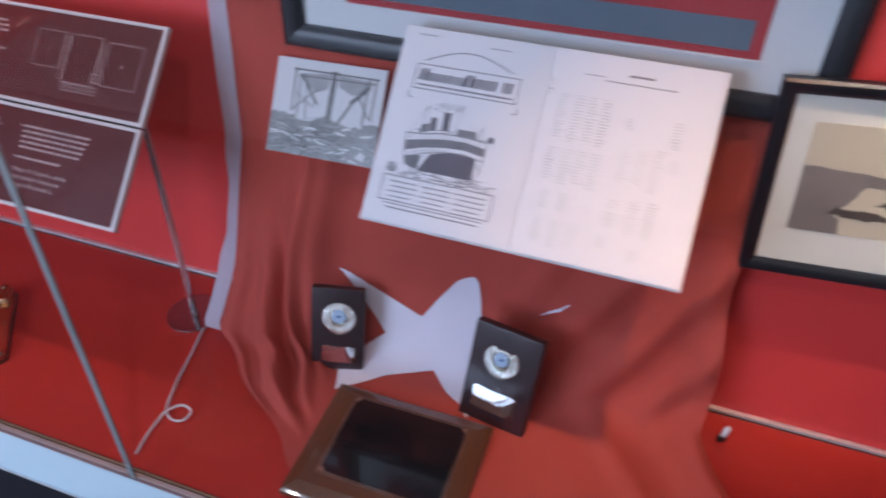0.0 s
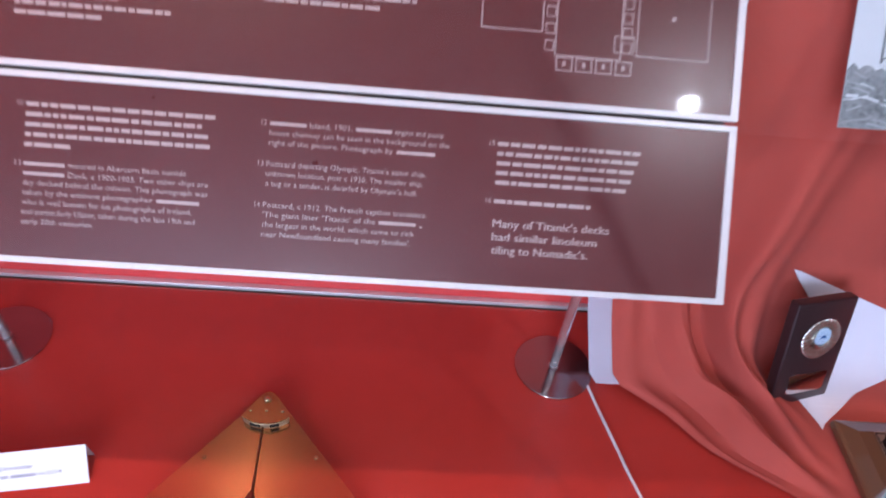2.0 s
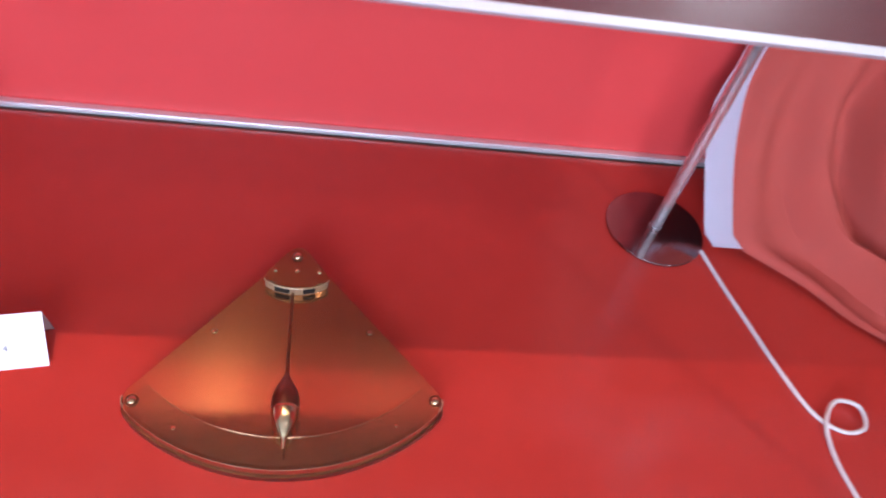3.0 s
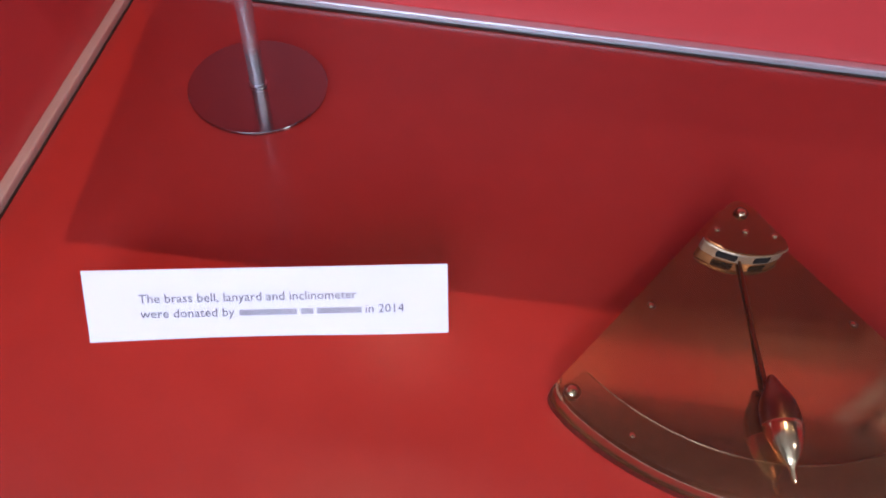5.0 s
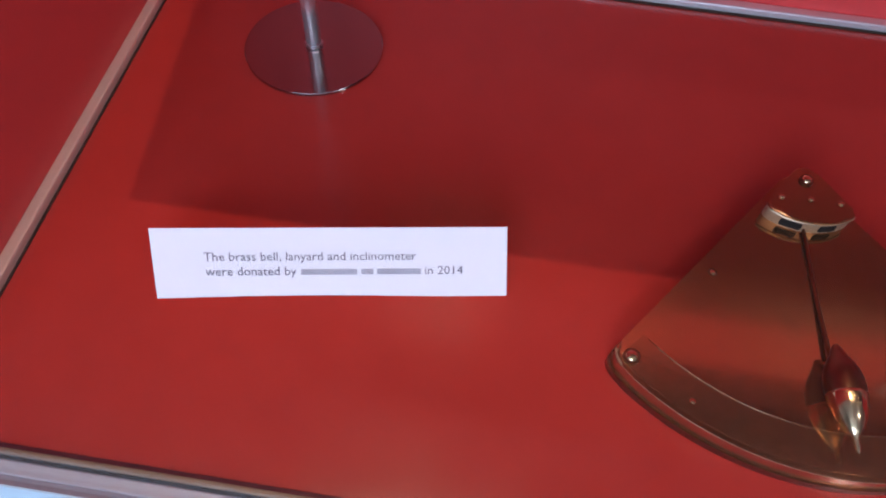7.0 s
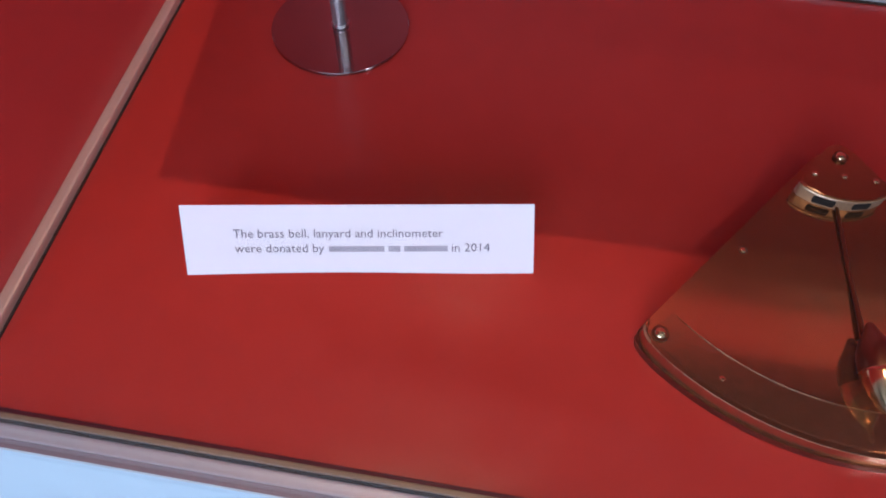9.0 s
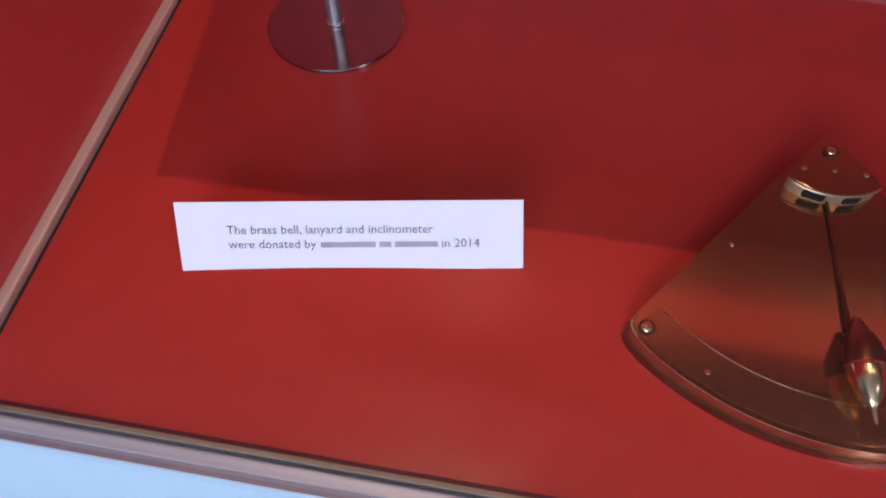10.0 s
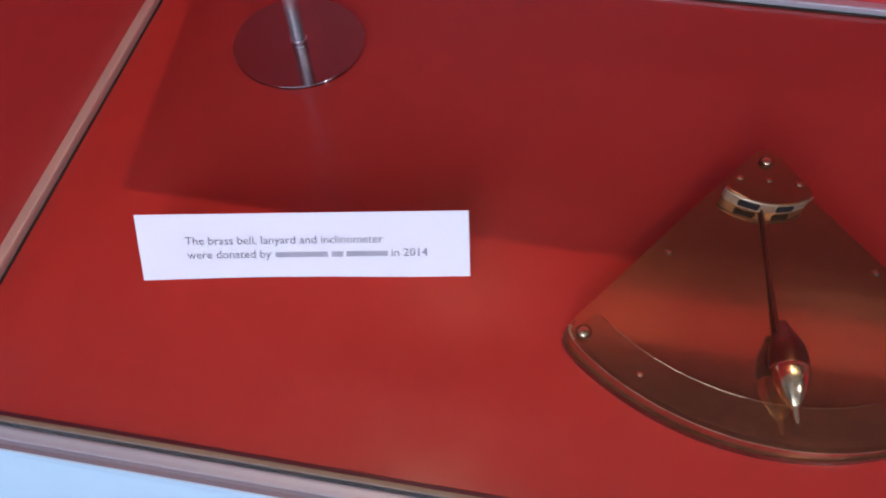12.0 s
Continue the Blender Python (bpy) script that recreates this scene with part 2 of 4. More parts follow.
def prism(points, z0, z1, bevel=0.0, bm=None):
    own = bm or bmesh.new()
    low = [own.verts.new((x, y, z0)) for x, y in points]
    high = [own.verts.new((x, y, z1)) for x, y in points]
    own.faces.new(list(reversed(low)))
    top = own.faces.new(high)
    n = len(points)
    for i in range(n):
        own.faces.new((low[i], low[(i + 1) % n], high[(i + 1) % n], high[i]))
    if bevel:
        bmesh.ops.bevel(own, geom=list(top.edges), offset=bevel, segments=3, affect="EDGES")
    return own


def sweep(points, r, seg=8, bm=None, closed=False):
    """A round tube along a list of points; r may be a number or a list."""
    own = bm or bmesh.new()
    pts = [Vector(p) for p in points]
    rings = []
    for i, p in enumerate(pts):
        a, b = (pts[i - 1], pts[(i + 1) % len(pts)]) if closed else (pts[max(i - 1, 0)], pts[min(i + 1, len(pts) - 1)])
        q = (b - a).normalized().to_track_quat("Z", "Y")
        rad = r[i] if isinstance(r, (list, tuple)) else r
        rings.append([own.verts.new(p + q @ Vector((math.cos(k * 2 * math.pi / seg) * rad, math.sin(k * 2 * math.pi / seg) * rad, 0)))
                      for k in range(seg)])
    pairs = list(zip(rings, rings[1:])) + ([(rings[-1], rings[0])] if closed else [])
    for a, b in pairs:
        for k in range(seg):
            own.faces.new((a[k], a[(k + 1) % seg], b[(k + 1) % seg], b[k]))
    if not closed:
        own.faces.new(list(reversed(rings[0])))
        own.faces.new(rings[-1])
    return own


def lathe(profile, seg=24, m=None, bm=None):
    """Turns (r, z) pairs about z."""
    own = bm or bmesh.new()
    m = m or Matrix()
    rings = [[own.verts.new(m @ Vector((r * math.cos(k * 2 * math.pi / seg), r * math.sin(k * 2 * math.pi / seg), z)))
              for k in range(seg)] for r, z in profile]
    for a, b in zip(rings, rings[1:]):
        for k in range(seg):
            own.faces.new((a[k], a[(k + 1) % seg], b[(k + 1) % seg], b[k]))
    own.faces.new(list(reversed(rings[0])))
    own.faces.new(rings[-1])
    return own


def letters(text, width, size, depth=0.0002):
    """A bmesh of a line of writing in the built-in font, x to the right from 0, y up from the base line."""
    cu = bpy.data.curves.new("line", "FONT")
    cu.body, cu.size, cu.extrude, cu.resolution_u = text, size, 0.0, 2
    ob = bpy.data.objects.new("line", cu)
    scene.collection.objects.link(ob)
    me = bpy.data.meshes.new_from_object(ob.evaluated_get(bpy.context.evaluated_depsgraph_get()))
    bpy.data.objects.remove(ob)
    bm = bmesh.new()
    bm.from_mesh(me)
    bpy.data.meshes.remove(me)
    xs = [v.co.x for v in bm.verts]
    k = width / (max(xs) - min(xs))
    x0 = min(xs)
    for v in bm.verts:
        v.co.x = (v.co.x - x0) * k
    return bm


def join(bm, other, m):
    """Adds other, moved by m, to bm."""
    me = bpy.data.meshes.new("piece")
    other.transform(m)
    other.to_mesh(me)
    other.free()
    bm.from_mesh(me)
    bpy.data.meshes.remove(me)
    return bm


def basis(origin, u, v):
    """The pose of a tilted board: local x along u, y along v, z out of its face."""
    u, v = Vector(u).normalized(), Vector(v).normalized()
    n = u.cross(v).normalized()
    v = n.cross(u)
    return Matrix.Translation(origin) @ Matrix((u, v, n)).transposed().to_4x4()


# ---- the showcase ----
RIGHT, TOP, BACK = 2.62, 1.60, 0.474
structure("case_floor", box(-0.004, RIGHT, 0.0012, BACK, -0.03, 0), RED_FLOOR, "glossy red laminate floor of the showcase", "floor")
structure("wall_back", box(-0.04, RIGHT + 0.03, BACK + 0.006, BACK + 0.03, -0.03, TOP + 0.06), RED_WALL, "smooth red back panel of the showcase", "wall")
structure("wall_left", box(-0.036, -0.0045, -0.01, BACK + 0.006, -0.03, TOP + 0.06), RED_WALL, "glossy red side panel of the showcase", "wall")
structure("wall_right", box(RIGHT, RIGHT + 0.024, -0.01, BACK + 0.006, -0.03, TOP + 0.06), RED_WALL, "red side panel of the showcase", "wall")
# unseen top panel, kept dark so that the floor reflects less
structure("case_ceiling", box(-0.0045, RIGHT, 0.0, BACK + 0.006, TOP, TOP + 0.03), CASE_TOP, "unseen dark top panel of the showcase with downlights, added to dim reflections", "ceiling")
structure("trim_back", box(0.006, RIGHT, BACK - 0.004, BACK + 0.006, -0.001, 0.008, 0.002), ALU, "thin aluminium strip along the back of the red floor", "trim")
# dark strip drawn for the shadow line at the back strip's foot
structure("trim_back_shadow", box(0.006, RIGHT, BACK - 0.0065, BACK - 0.004, -0.001, 0.0015), GASKET, "dark strip painting the shadow line beside the back strip", "trim")
structure("trim_left", box(-0.0045, 0.0045, -0.002, BACK - 0.004, -0.001, 0.008, 0.002), TRIM, "pale aluminium strip along the side of the red floor", "trim")
structure("trim_left_groove", box(0.0045, 0.0058, -0.002, BACK - 0.0065, -0.001, 0.0015), GASKET, "dark joint beside the side strip", "trim")
# crimson strip: the dark shade line before the floor, given as colour
structure("trim_floor_shade", box(-0.004, RIGHT, -0.002, 0.0012, -0.03, -0.0008), CRIMSON, "dark crimson strip painting the shade line before the red floor", "trim")
structure("trim_front_inner", box(-0.012, RIGHT, -0.0055, -0.002, -0.02, 0.003, 0.0008), TAN, "narrow champagne strip before the red floor", "trim")
structure("trim_front_gasket", box(-0.012, RIGHT, -0.0082, -0.0055, -0.02, 0.0012), GASKET, "dark joint behind the front strip", "trim")
structure("trim_front_outer", box(-0.03, RIGHT + 0.02, -0.016, -0.0082, -0.03, 0.003, 0.001), FRONT_TRIM, "champagne strip behind the front glass", "trim")


def ledge():
    bm = bmesh.new()
    prof = [(-0.0212, 0.0002), (-0.0222, 0.0002), (-0.0235, -0.006), (-0.0455, -0.070), (-0.0455, -0.078), (-0.0212, -0.078)]
    ends = [[bm.verts.new((x, y, z)) for y, z in prof] for x in (-0.04, RIGHT + 0.03)]
    bm.faces.new(ends[0])
    bm.faces.new(list(reversed(ends[1])))
    for i in range(len(prof)):
        j = (i + 1) % len(prof)
        bm.faces.new((ends[0][i], ends[0][j], ends[1][j], ends[1][i]))
    return bm


structure("trim_glass_channel", box(-0.03, RIGHT + 0.02, -0.0212, -0.016, -0.03, 0.0012), MAUVE, "mauve-grey channel that holds the front glass", "trim")
structure("trim_ledge", ledge(), LEDGE, "pale sloping ledge under the front glass", "trim")
structure("trim_ledge_lip", box(-0.04, RIGHT + 0.03, -0.0465, -0.018, -0.082, -0.078), ALU, "thin bright lip under the ledge", "trim")
structure("plinth", box(-0.04, RIGHT + 0.03, -0.04, BACK + 0.03, -0.9, -0.082), PLINTH, "dark plinth that carries the showcase", "plinth")

# front glass: two panes that meet in a ground green edge
JOINT = 1.066
for n, (xa, xb) in enumerate(((-0.012, JOINT - 0.0052), (JOINT + 0.0052, RIGHT))):
    pane = structure("window_%d" % (n + 1), box(xa, xb, -0.0200, -0.0170, 0.0012, TOP), GLASS, "clear front glass pane of the showcase", "glass pane")
    pane.visible_shadow = False
structure("glass_joint", box(JOINT - 0.0052, JOINT + 0.0052, -0.0202, -0.0166, 0.0012, TOP, 0.0008), GLASS_EDGE, "green ground edge where the front panes meet", "glass joint")


def downlight(x, y, z, r):
    lamp = thing("downlight", pose(x, y, z), "unseen round recessed downlight with a metal ring", "lamp", "downlights")
    ring = lathe([(r * 1.0, 0.002), (r * 1.0, -0.006), (r * 1.35, -0.006), (r * 1.45, 0.0), (r * 1.45, 0.002)], 28)
    part("ring", ring, STEEL, lamp, smooth=True)
    part("lens", cylinder(r, -0.003, 0.001, seg=28), LAMP_GLOW, lamp, "lit warm lens")


for lx, ly, *_ in CASE_LAMPS:
    downlight(lx, ly, TOP, 0.022)
downlight(1.96, 0.03, TOP, 0.022)
downlight(2.02, 0.118, TOP, 0.022)

corner_lamp = thing("corner_lamp", pose(0.006, 0.010, 1.14, 0, 0, 40), "small lit strip lamp in the corner of the showcase", "lamp")
part("housing", box(-0.007, 0.007, 0.0, 0.008, -0.035, 0.035, 0.001), STEEL, corner_lamp)
part("lens", box(-0.0045, 0.0045, 0.008, 0.0105, -0.030, 0.030, 0.001), LAMP_GLOW, corner_lamp, "lit lens")

# ---- the room round the showcase, unseen: added to close the place ----
structure("floor", box(-3, 5.5, -2.6, 0.7, -0.95, -0.9), CARPET, "dark carpet on the room's floor", "floor")
structure("ceiling", box(-3, 5.5, -2.6, 0.7, 1.68, 1.75), ROOM_WALL, "white room ceiling", "ceiling")
structure("wall_north", box(-3, 5.5, BACK + 0.04, 0.7, -0.9, 1.68), ROOM_WALL, "plain white room wall", "wall")
structure("wall_west", box(-3.1, -3, -2.6, 0.7, -0.9, 1.68), ROOM_WALL, "plain white room wall", "wall")
structure("wall_east", box(5.5, 5.6, -2.6, 0.7, -0.9, 1.68), ROOM_WALL, "plain white room wall", "wall")


def window_wall():
    bm = bmesh.new()
    for x0, x1, z0, z1 in ((-3, -1.1, -0.9, 1.68), (0.9, 5.5, -0.9, 1.68), (-1.1, 0.9, -0.9, 0.25), (-1.1, 0.9, 1.62, 1.68)):
        box(x0, x1, -2.6, -2.45, z0, z1, bm=bm)
    return bm


# unseen wall, set close and to the left so that daylight falls off rightwards
structure("wall_south", window_wall(), ROOM_WALL, "unseen white room wall, its wide window placed to fit the daylight", "wall")
structure("backdrop", box(-1.9, 1.7, -3.0, -2.9, -0.2, 2.0), WINDOW_SKY, "bright sky outside the window", "sky")
for lx, ly in ROOM_LAMPS:
    downlight(lx, ly, 1.68, 0.027)


# ---- the flag ----
PROFILE = [(0.475, 0.98), (0.474, 0.62), (0.464, 0.46), (0.440, 0.28), (0.422, 0.14), (0.405, 0.06), (0.37, 0.018), (0.31, 0.007), (0.03, 0.005)]
HOIST = [(0.474, 0.98), (0.470, 0.60), (0.466, 0.40), (0.461, 0.26), (0.456, 0.185), (0.445, 0.135), (0.420, 0.098), (0.395, 0.068), (0.360, 0.040), (0.337, 0.017), (0.318, 0.006), (0.03, 0.005)]


def resample(line, n=240):
    """Rounds a bent line off and gives n points at even steps along it."""
    p = np.array(line, float)
    d = np.r_[0, np.cumsum(np.hypot(*np.diff(p, axis=0).T))]
    s = np.linspace(0, d[-1], n)
    q = np.stack([np.interp(s, d, p[:, k]) for k in (0, 1)], 1)
    for _ in range(40):
        q[1:-1] = (q[:-2] + 2 * q[1:-1] + q[2:]) / 4
    return q


FALL, FALL_HOIST = resample(PROFILE), resample(HOIST)
FALL_LONG = 1.30


def ease(a, b, t):
    t = min(1.0, max(0.0, (t - a) / (b - a)))
    return t * t * (3 - 2 * t)


def crest(t, sharp=2.0):
    """A row of rounded folds, one to each unit of t, from 0 in the valley to 1 on the crest."""
    return (0.5 + 0.5 * math.cos(2 * math.pi * t)) ** sharp


def flag_point(u, s, lift=0.0):
    """The place on the draped flag: u from hoist (0) to fly (1), s from top (0) to the front hem (1)."""
    i = min(max(s, 0.0), 1.0) * (len(FALL) - 1)
    k, f = min(int(i), len(FALL) - 2), i - min(int(i), len(FALL) - 2)
    a, b = FALL[k] * (1 - f) + FALL[k + 1] * f, FALL_HOIST[k] * (1 - f) + FALL_HOIST[k + 1] * f
    near = math.exp(-(max(u, 0) * 7) ** 2)
    y, z = a * (1 - near) + b * near
    ta, tb = FALL[k + 1] - FALL[k], FALL_HOIST[k + 1] - FALL_HOIST[k]
    ty, tz = ta * (1 - near) + tb * near
    n = math.hypot(ty, tz)
    ny, nz = tz / n, -ty / n
    run = max(0.0, 0.325 - b[0])
    xl = np.interp(b[1], [0.004, 0.02, 0.07, 0.15, 0.2, 0.26, 0.33, 0.39, 0.65], [1.006, 1.003, 0.999, 0.996, 1.001, 1.012, 1.027, 1.039, 1.05])
    xl += 1.27 * run + 0.010 * math.sin(run * 45)
    xr = 1.936 + 0.012 * math.sin(z * 14) + 0.6 * max(0.0, 0.38 - y)
    x = xl + u * (xr - xl)
    # inside the hem the folds turn forward in a wide arc
    gap, turn = 0.325 - b[0], 0.13 * ease(0.0, 0.07, u)
    x += 1.27 * (0.5 * (gap + math.hypot(gap, turn)) - run) * ease(0.26, 0.10, u)
    high = ease(0.62, 0.40, z)
    on_floor = ease(0.07, 0.015, z)
    rise = 0.62 - s * FALL_LONG * 0.72
    # upright folds by the hoist that sweep forward over the floor
    bend = u + 0.008 * math.sin(s * 7) + 0.005 * noise.noise((s * 4, u * 6, 1.7))
    def ridge(at, wide):
        return math.exp(-((bend - at) / wide) ** 2)
    lower = ease(0.45, 0.78, s)
    h = 0.027 * ridge(0.047, 0.017) * lower
    h += 0.050 * ridge(0.118 + 0.03 * math.sin(s * 5), 0.034 - 0.008 * lower) * (0.55 + 0.45 * lower)
    h += 0.022 * ridge(0.235 + 0.05 * math.sin(s * 4 + 2), 0.045) * (0.3 + 0.7 * lower)
    h += 0.022 * ridge(0.150 + 0.10 * (1 - s), 0.050) * ease(0.85, 0.35, s)
    h += 0.003 * noise.noise((u * 16, s * 3, 3.3)) * ease(0.5, 0.2, u)
    raised = ease(0.0, 0.03, u) * ease(0.27, 0.16, u) * ease(0.35, 0.62, s)
    h += 0.020 * raised
    for at, wide, deep in ((0.038 + 0.008 * math.sin(s * 6), 0.013, 0.034), (0.098 + 0.020 * math.sin(s * 5 + 0.6), 0.020, 0.058)):
        h -= deep * ridge(at, wide) * ease(0.52, 0.76, s)
    h *= 1 - ease(1.16, 1.30, x) * on_floor
    # slanting folds towards the fly
    q = (x - 1.66) - 0.85 * rise + 0.02 * noise.noise((x * 6, s * 5, 8.2))
    h += 0.017 * crest(q / 0.115, 1.4) * ease(0.55, 0.8, u) * (0.5 + 0.5 * ease(0.3, 0.6, s)) * (1 - 0.65 * on_floor)
    h += 0.020 * math.exp(-((u - 0.965 + 0.02 * math.sin(s * 7)) / 0.026) ** 2) * (0.5 + 0.5 * on_floor)
    h += 0.009 * crest((u - 0.86 - 0.1 * s) / 0.13, 1.5) * on_floor * ease(0.6, 0.85, u)
    h += 0.012 * max(0.0, noise.noise((x * 5.0, s * 7.0, 2.3)) + 0.25) * ease(0.02, 0.2, u) * (1 - 0.6 * on_floor * ease(0.45, 0.65, u))
    h += 0.0025 * noise.noise((x * 15, s * 9, 5.1))
    h = max(h, 0.001) * (0.12 + 0.88 * high) + lift
    return Vector((x, y + ny * h, z + nz * h))


def along(y, z):
    d = [(p[0] - y) ** 2 + (p[1] - z) ** 2 for p in FALL]
    return d.index(min(d)) / (len(FALL) - 1)


def across(x, s):
    a, b = flag_point(0, s).x, flag_point(1, s).x
    return (x - a) / (b - a)


def flag_sheet(nu=230, ns=180):
    bm = bmesh.new()
    rows = [[bm.verts.new(flag_point(i / nu, j / ns)) for i in range(nu + 1)] for j in range(ns + 1)]
    for a, b in zip(rows, rows[1:]):
        for i in range(nu):
            bm.faces.new((a[i], a[i + 1], b[i + 1], b[i]))
    return bm


def star_patch():
    corners = [(1.241, 0.426, 0.168), (1.414, 0.42, 0.104), (1.455, 0.432, 0.170), (1.478, 0.436, 0.204), (1.494, 0.436, 0.216), (1.509, 0.436, 0.217), (1.518, 0.435, 0.206), (1.524, 0.431, 0.175), (1.530, 0.425, 0.13), (1.60, 0.42, 0.10),
               (1.59, 0.39, 0.04), (1.548, 0.285, 0.006), (1.525, 0.31, 0.008), (1.457, 0.366, 0.014), (1.286, 0.262, 0.006), (1.345, 0.40, 0.05)]
    flat = []
    for x, y, z in corners:
        s = along(y, z)
        flat.append((across(x, s), s))
    bm = bmesh.new()
    bm.faces.new([bm.verts.new((u, s, 0)) for u, s in flat])
    bm.normal_update()
    bmesh.ops.triangulate(bm, faces=bm.faces)
    for _ in range(4):
        bmesh.ops.subdivide_edges(bm, edges=list(bm.edges), cuts=1, use_grid_fill=True)
    bmesh.ops.triangulate(bm, faces=bm.faces)
    for v in bm.verts:
        v.co = flag_point(v.co.x, v.co.y, 0.0022)
    return bm


def star_sliver():
    bm = bmesh.new()
    ends = [(1.636, 0.176, 0.0012), (1.65, 0.186, 0.004), (1.668, 0.200, 0.005), (1.683, 0.214, 0.002)]
    rows = []
    for x, z, w in ends:
        s = along(np.interp(z, [0.06, 0.14, 0.28], [0.405, 0.422, 0.440]), z)
        rows.append([bm.verts.new(flag_point(across(x, s + d), s + d, 0.004)) for d in (-w / 2, w / 2)])
    for a, b in zip(rows, rows[1:]):
        bm.faces.new((a[0], a[1], b[1], b[0]))
    return bm


def hoist_tape():
    bm = bmesh.new()
    end, wide, rows = int(np.argmax(FALL_HOIST[:, 0] < 0.321)) / (len(FALL_HOIST) - 1), 0.034, []
    for j in range(61):
        s = j / 60 * end
        p = flag_point(0.0, s, 0.003)
        q = flag_point(0.0, min(1, s + 0.004), 0.003)
        side = Vector((1, 0, 0))
        thin = 1.06 - 0.4 * ease(0.11, 0.17, p.z) * ease(0.36, 0.27, p.z)
        out = side.cross((q - p).normalized()) * (0.0012 + 0.001 * math.sin(j * 0.5))
        rows.append([bm.verts.new(p + side * (k / 4 - 1) * wide * thin * (1 + 0.05 * math.sin(j * 0.3)) - out * (1 - (k / 2 - 1) ** 2)) for k in range(5)])
    for a, b in zip(rows, rows[1:]):
        for k in range(4):
            bm.faces.new((a[k], a[k + 1], b[k + 1], b[k]))
    bmesh.ops.solidify(bm, geom=bm.faces[:], thickness=0.0012)
    return bm


flag = thing("flag", Matrix(), "red cloth flag with white star draped down onto the floor", "flag")
part("cloth", flag_sheet(), FLAG, flag, smooth=True)
part("star", star_patch(), WHITE_CLOTH, flag, "white cloth star", smooth=True)
part("star_arm", star_sliver(), WHITE_CLOTH, flag, "tip of a star arm between folds", smooth=True)
part("hoist_tape", hoist_tape(), WHITE_CLOTH, flag, "white hoist tape", smooth=True)


def cord_path():
    def bez(p, n):
        out = []
        for a in range(len(p) - 1):
            p0, p1, p2, p3 = p[max(a - 1, 0)], p[a], p[a + 1], p[min(a + 2, len(p) - 1)]
            for i in range(n):
                t = i / n
                out.append([0.5 * (2 * p1[k] + (p2[k] - p0[k]) * t + (2 * p0[k] - 5 * p1[k] + 4 * p2[k] - p3[k]) * t * t
                                   + (3 * p1[k] - p0[k] - 3 * p2[k] + p3[k]) * t ** 3) for k in range(3)])
        return out + [list(p[-1])]
    return bez([(0.969, 0.322, 0.005), (0.980, 0.28, 0.003), (0.993, 0.23, 0.003), (1.007, 0.176, 0.003), (1.026, 0.124, 0.003), (1.050, 0.104, 0.004),
                (1.073, 0.108, 0.006), (1.075, 0.129, 0.008), (1.052, 0.134, 0.009), (1.034, 0.115, 0.008), (1.030, 0.092, 0.004), (1.031, 0.065, 0.003), (1.039, 0.022, 0.003)], 10)


part("cord", sweep(cord_path(), 0.0021, 8), CORD, flag, "thin white looped cord", smooth=True)


# ---- the caption panel on two posts ----
SIGN_M = basis((0.093, 0.166, 0.361), (1, 0, 0), (0, 0.671, 0.741))
SIGN_W = 0.896
sign = thing("caption_stand", SIGN_M, "tilted dark red caption panel with pale lettering on two chrome posts", "sign")


def panel(v0, v1, name, label):
    board = part(name, box(0.004, SIGN_W - 0.004, v0 + 0.004, v1 - 0.004, -0.006, 0.0, 0.0005), SIGN, sign, label)
    for a, b, c, d in ((0, SIGN_W, v0, v0 + 0.0055), (0, SIGN_W, v1 - 0.0055, v1), (0, 0.0075, v0 + 0.0055, v1 - 0.0055), (SIGN_W - 0.0075, SIGN_W, v0 + 0.0055, v1 - 0.0055)):
        part("edging", box(a, b, c, d, -0.008, 0.0016, 0.0005), SIGN_EDGE, board, "white metal edging")
    return board


lower = panel(0.0, 0.1675, "lower_panel", "lower caption panel with three columns of lettering")
upper = panel(0.1715, 0.338, "upper_panel", "upper caption panel with lettering and a line plan")
part("spine", box(0.01, SIGN_W - 0.01, 0.166, 0.173, -0.012, -0.006), GASKET, sign)
part("backing", box(0.02, SIGN_W - 0.02, 0.01, 0.328, -0.010, -0.0062), SIGN, sign)

SX = -0.093 - 0.0125
rng = random.Random(7)


def word_bars(bm, x, v, width, height, tall=0.52):
    """One line of illegible small print: a row of word-long bars."""
    at = x
    while at < x + width - 0.004:
        w = min(rng.uniform(0.004, 0.016), x + width - at)
        box(at, at + w, v, v + height * tall, 0.0001, 0.0004, bm=bm)
        at += w + rng.uniform(0.0014, 0.0022)


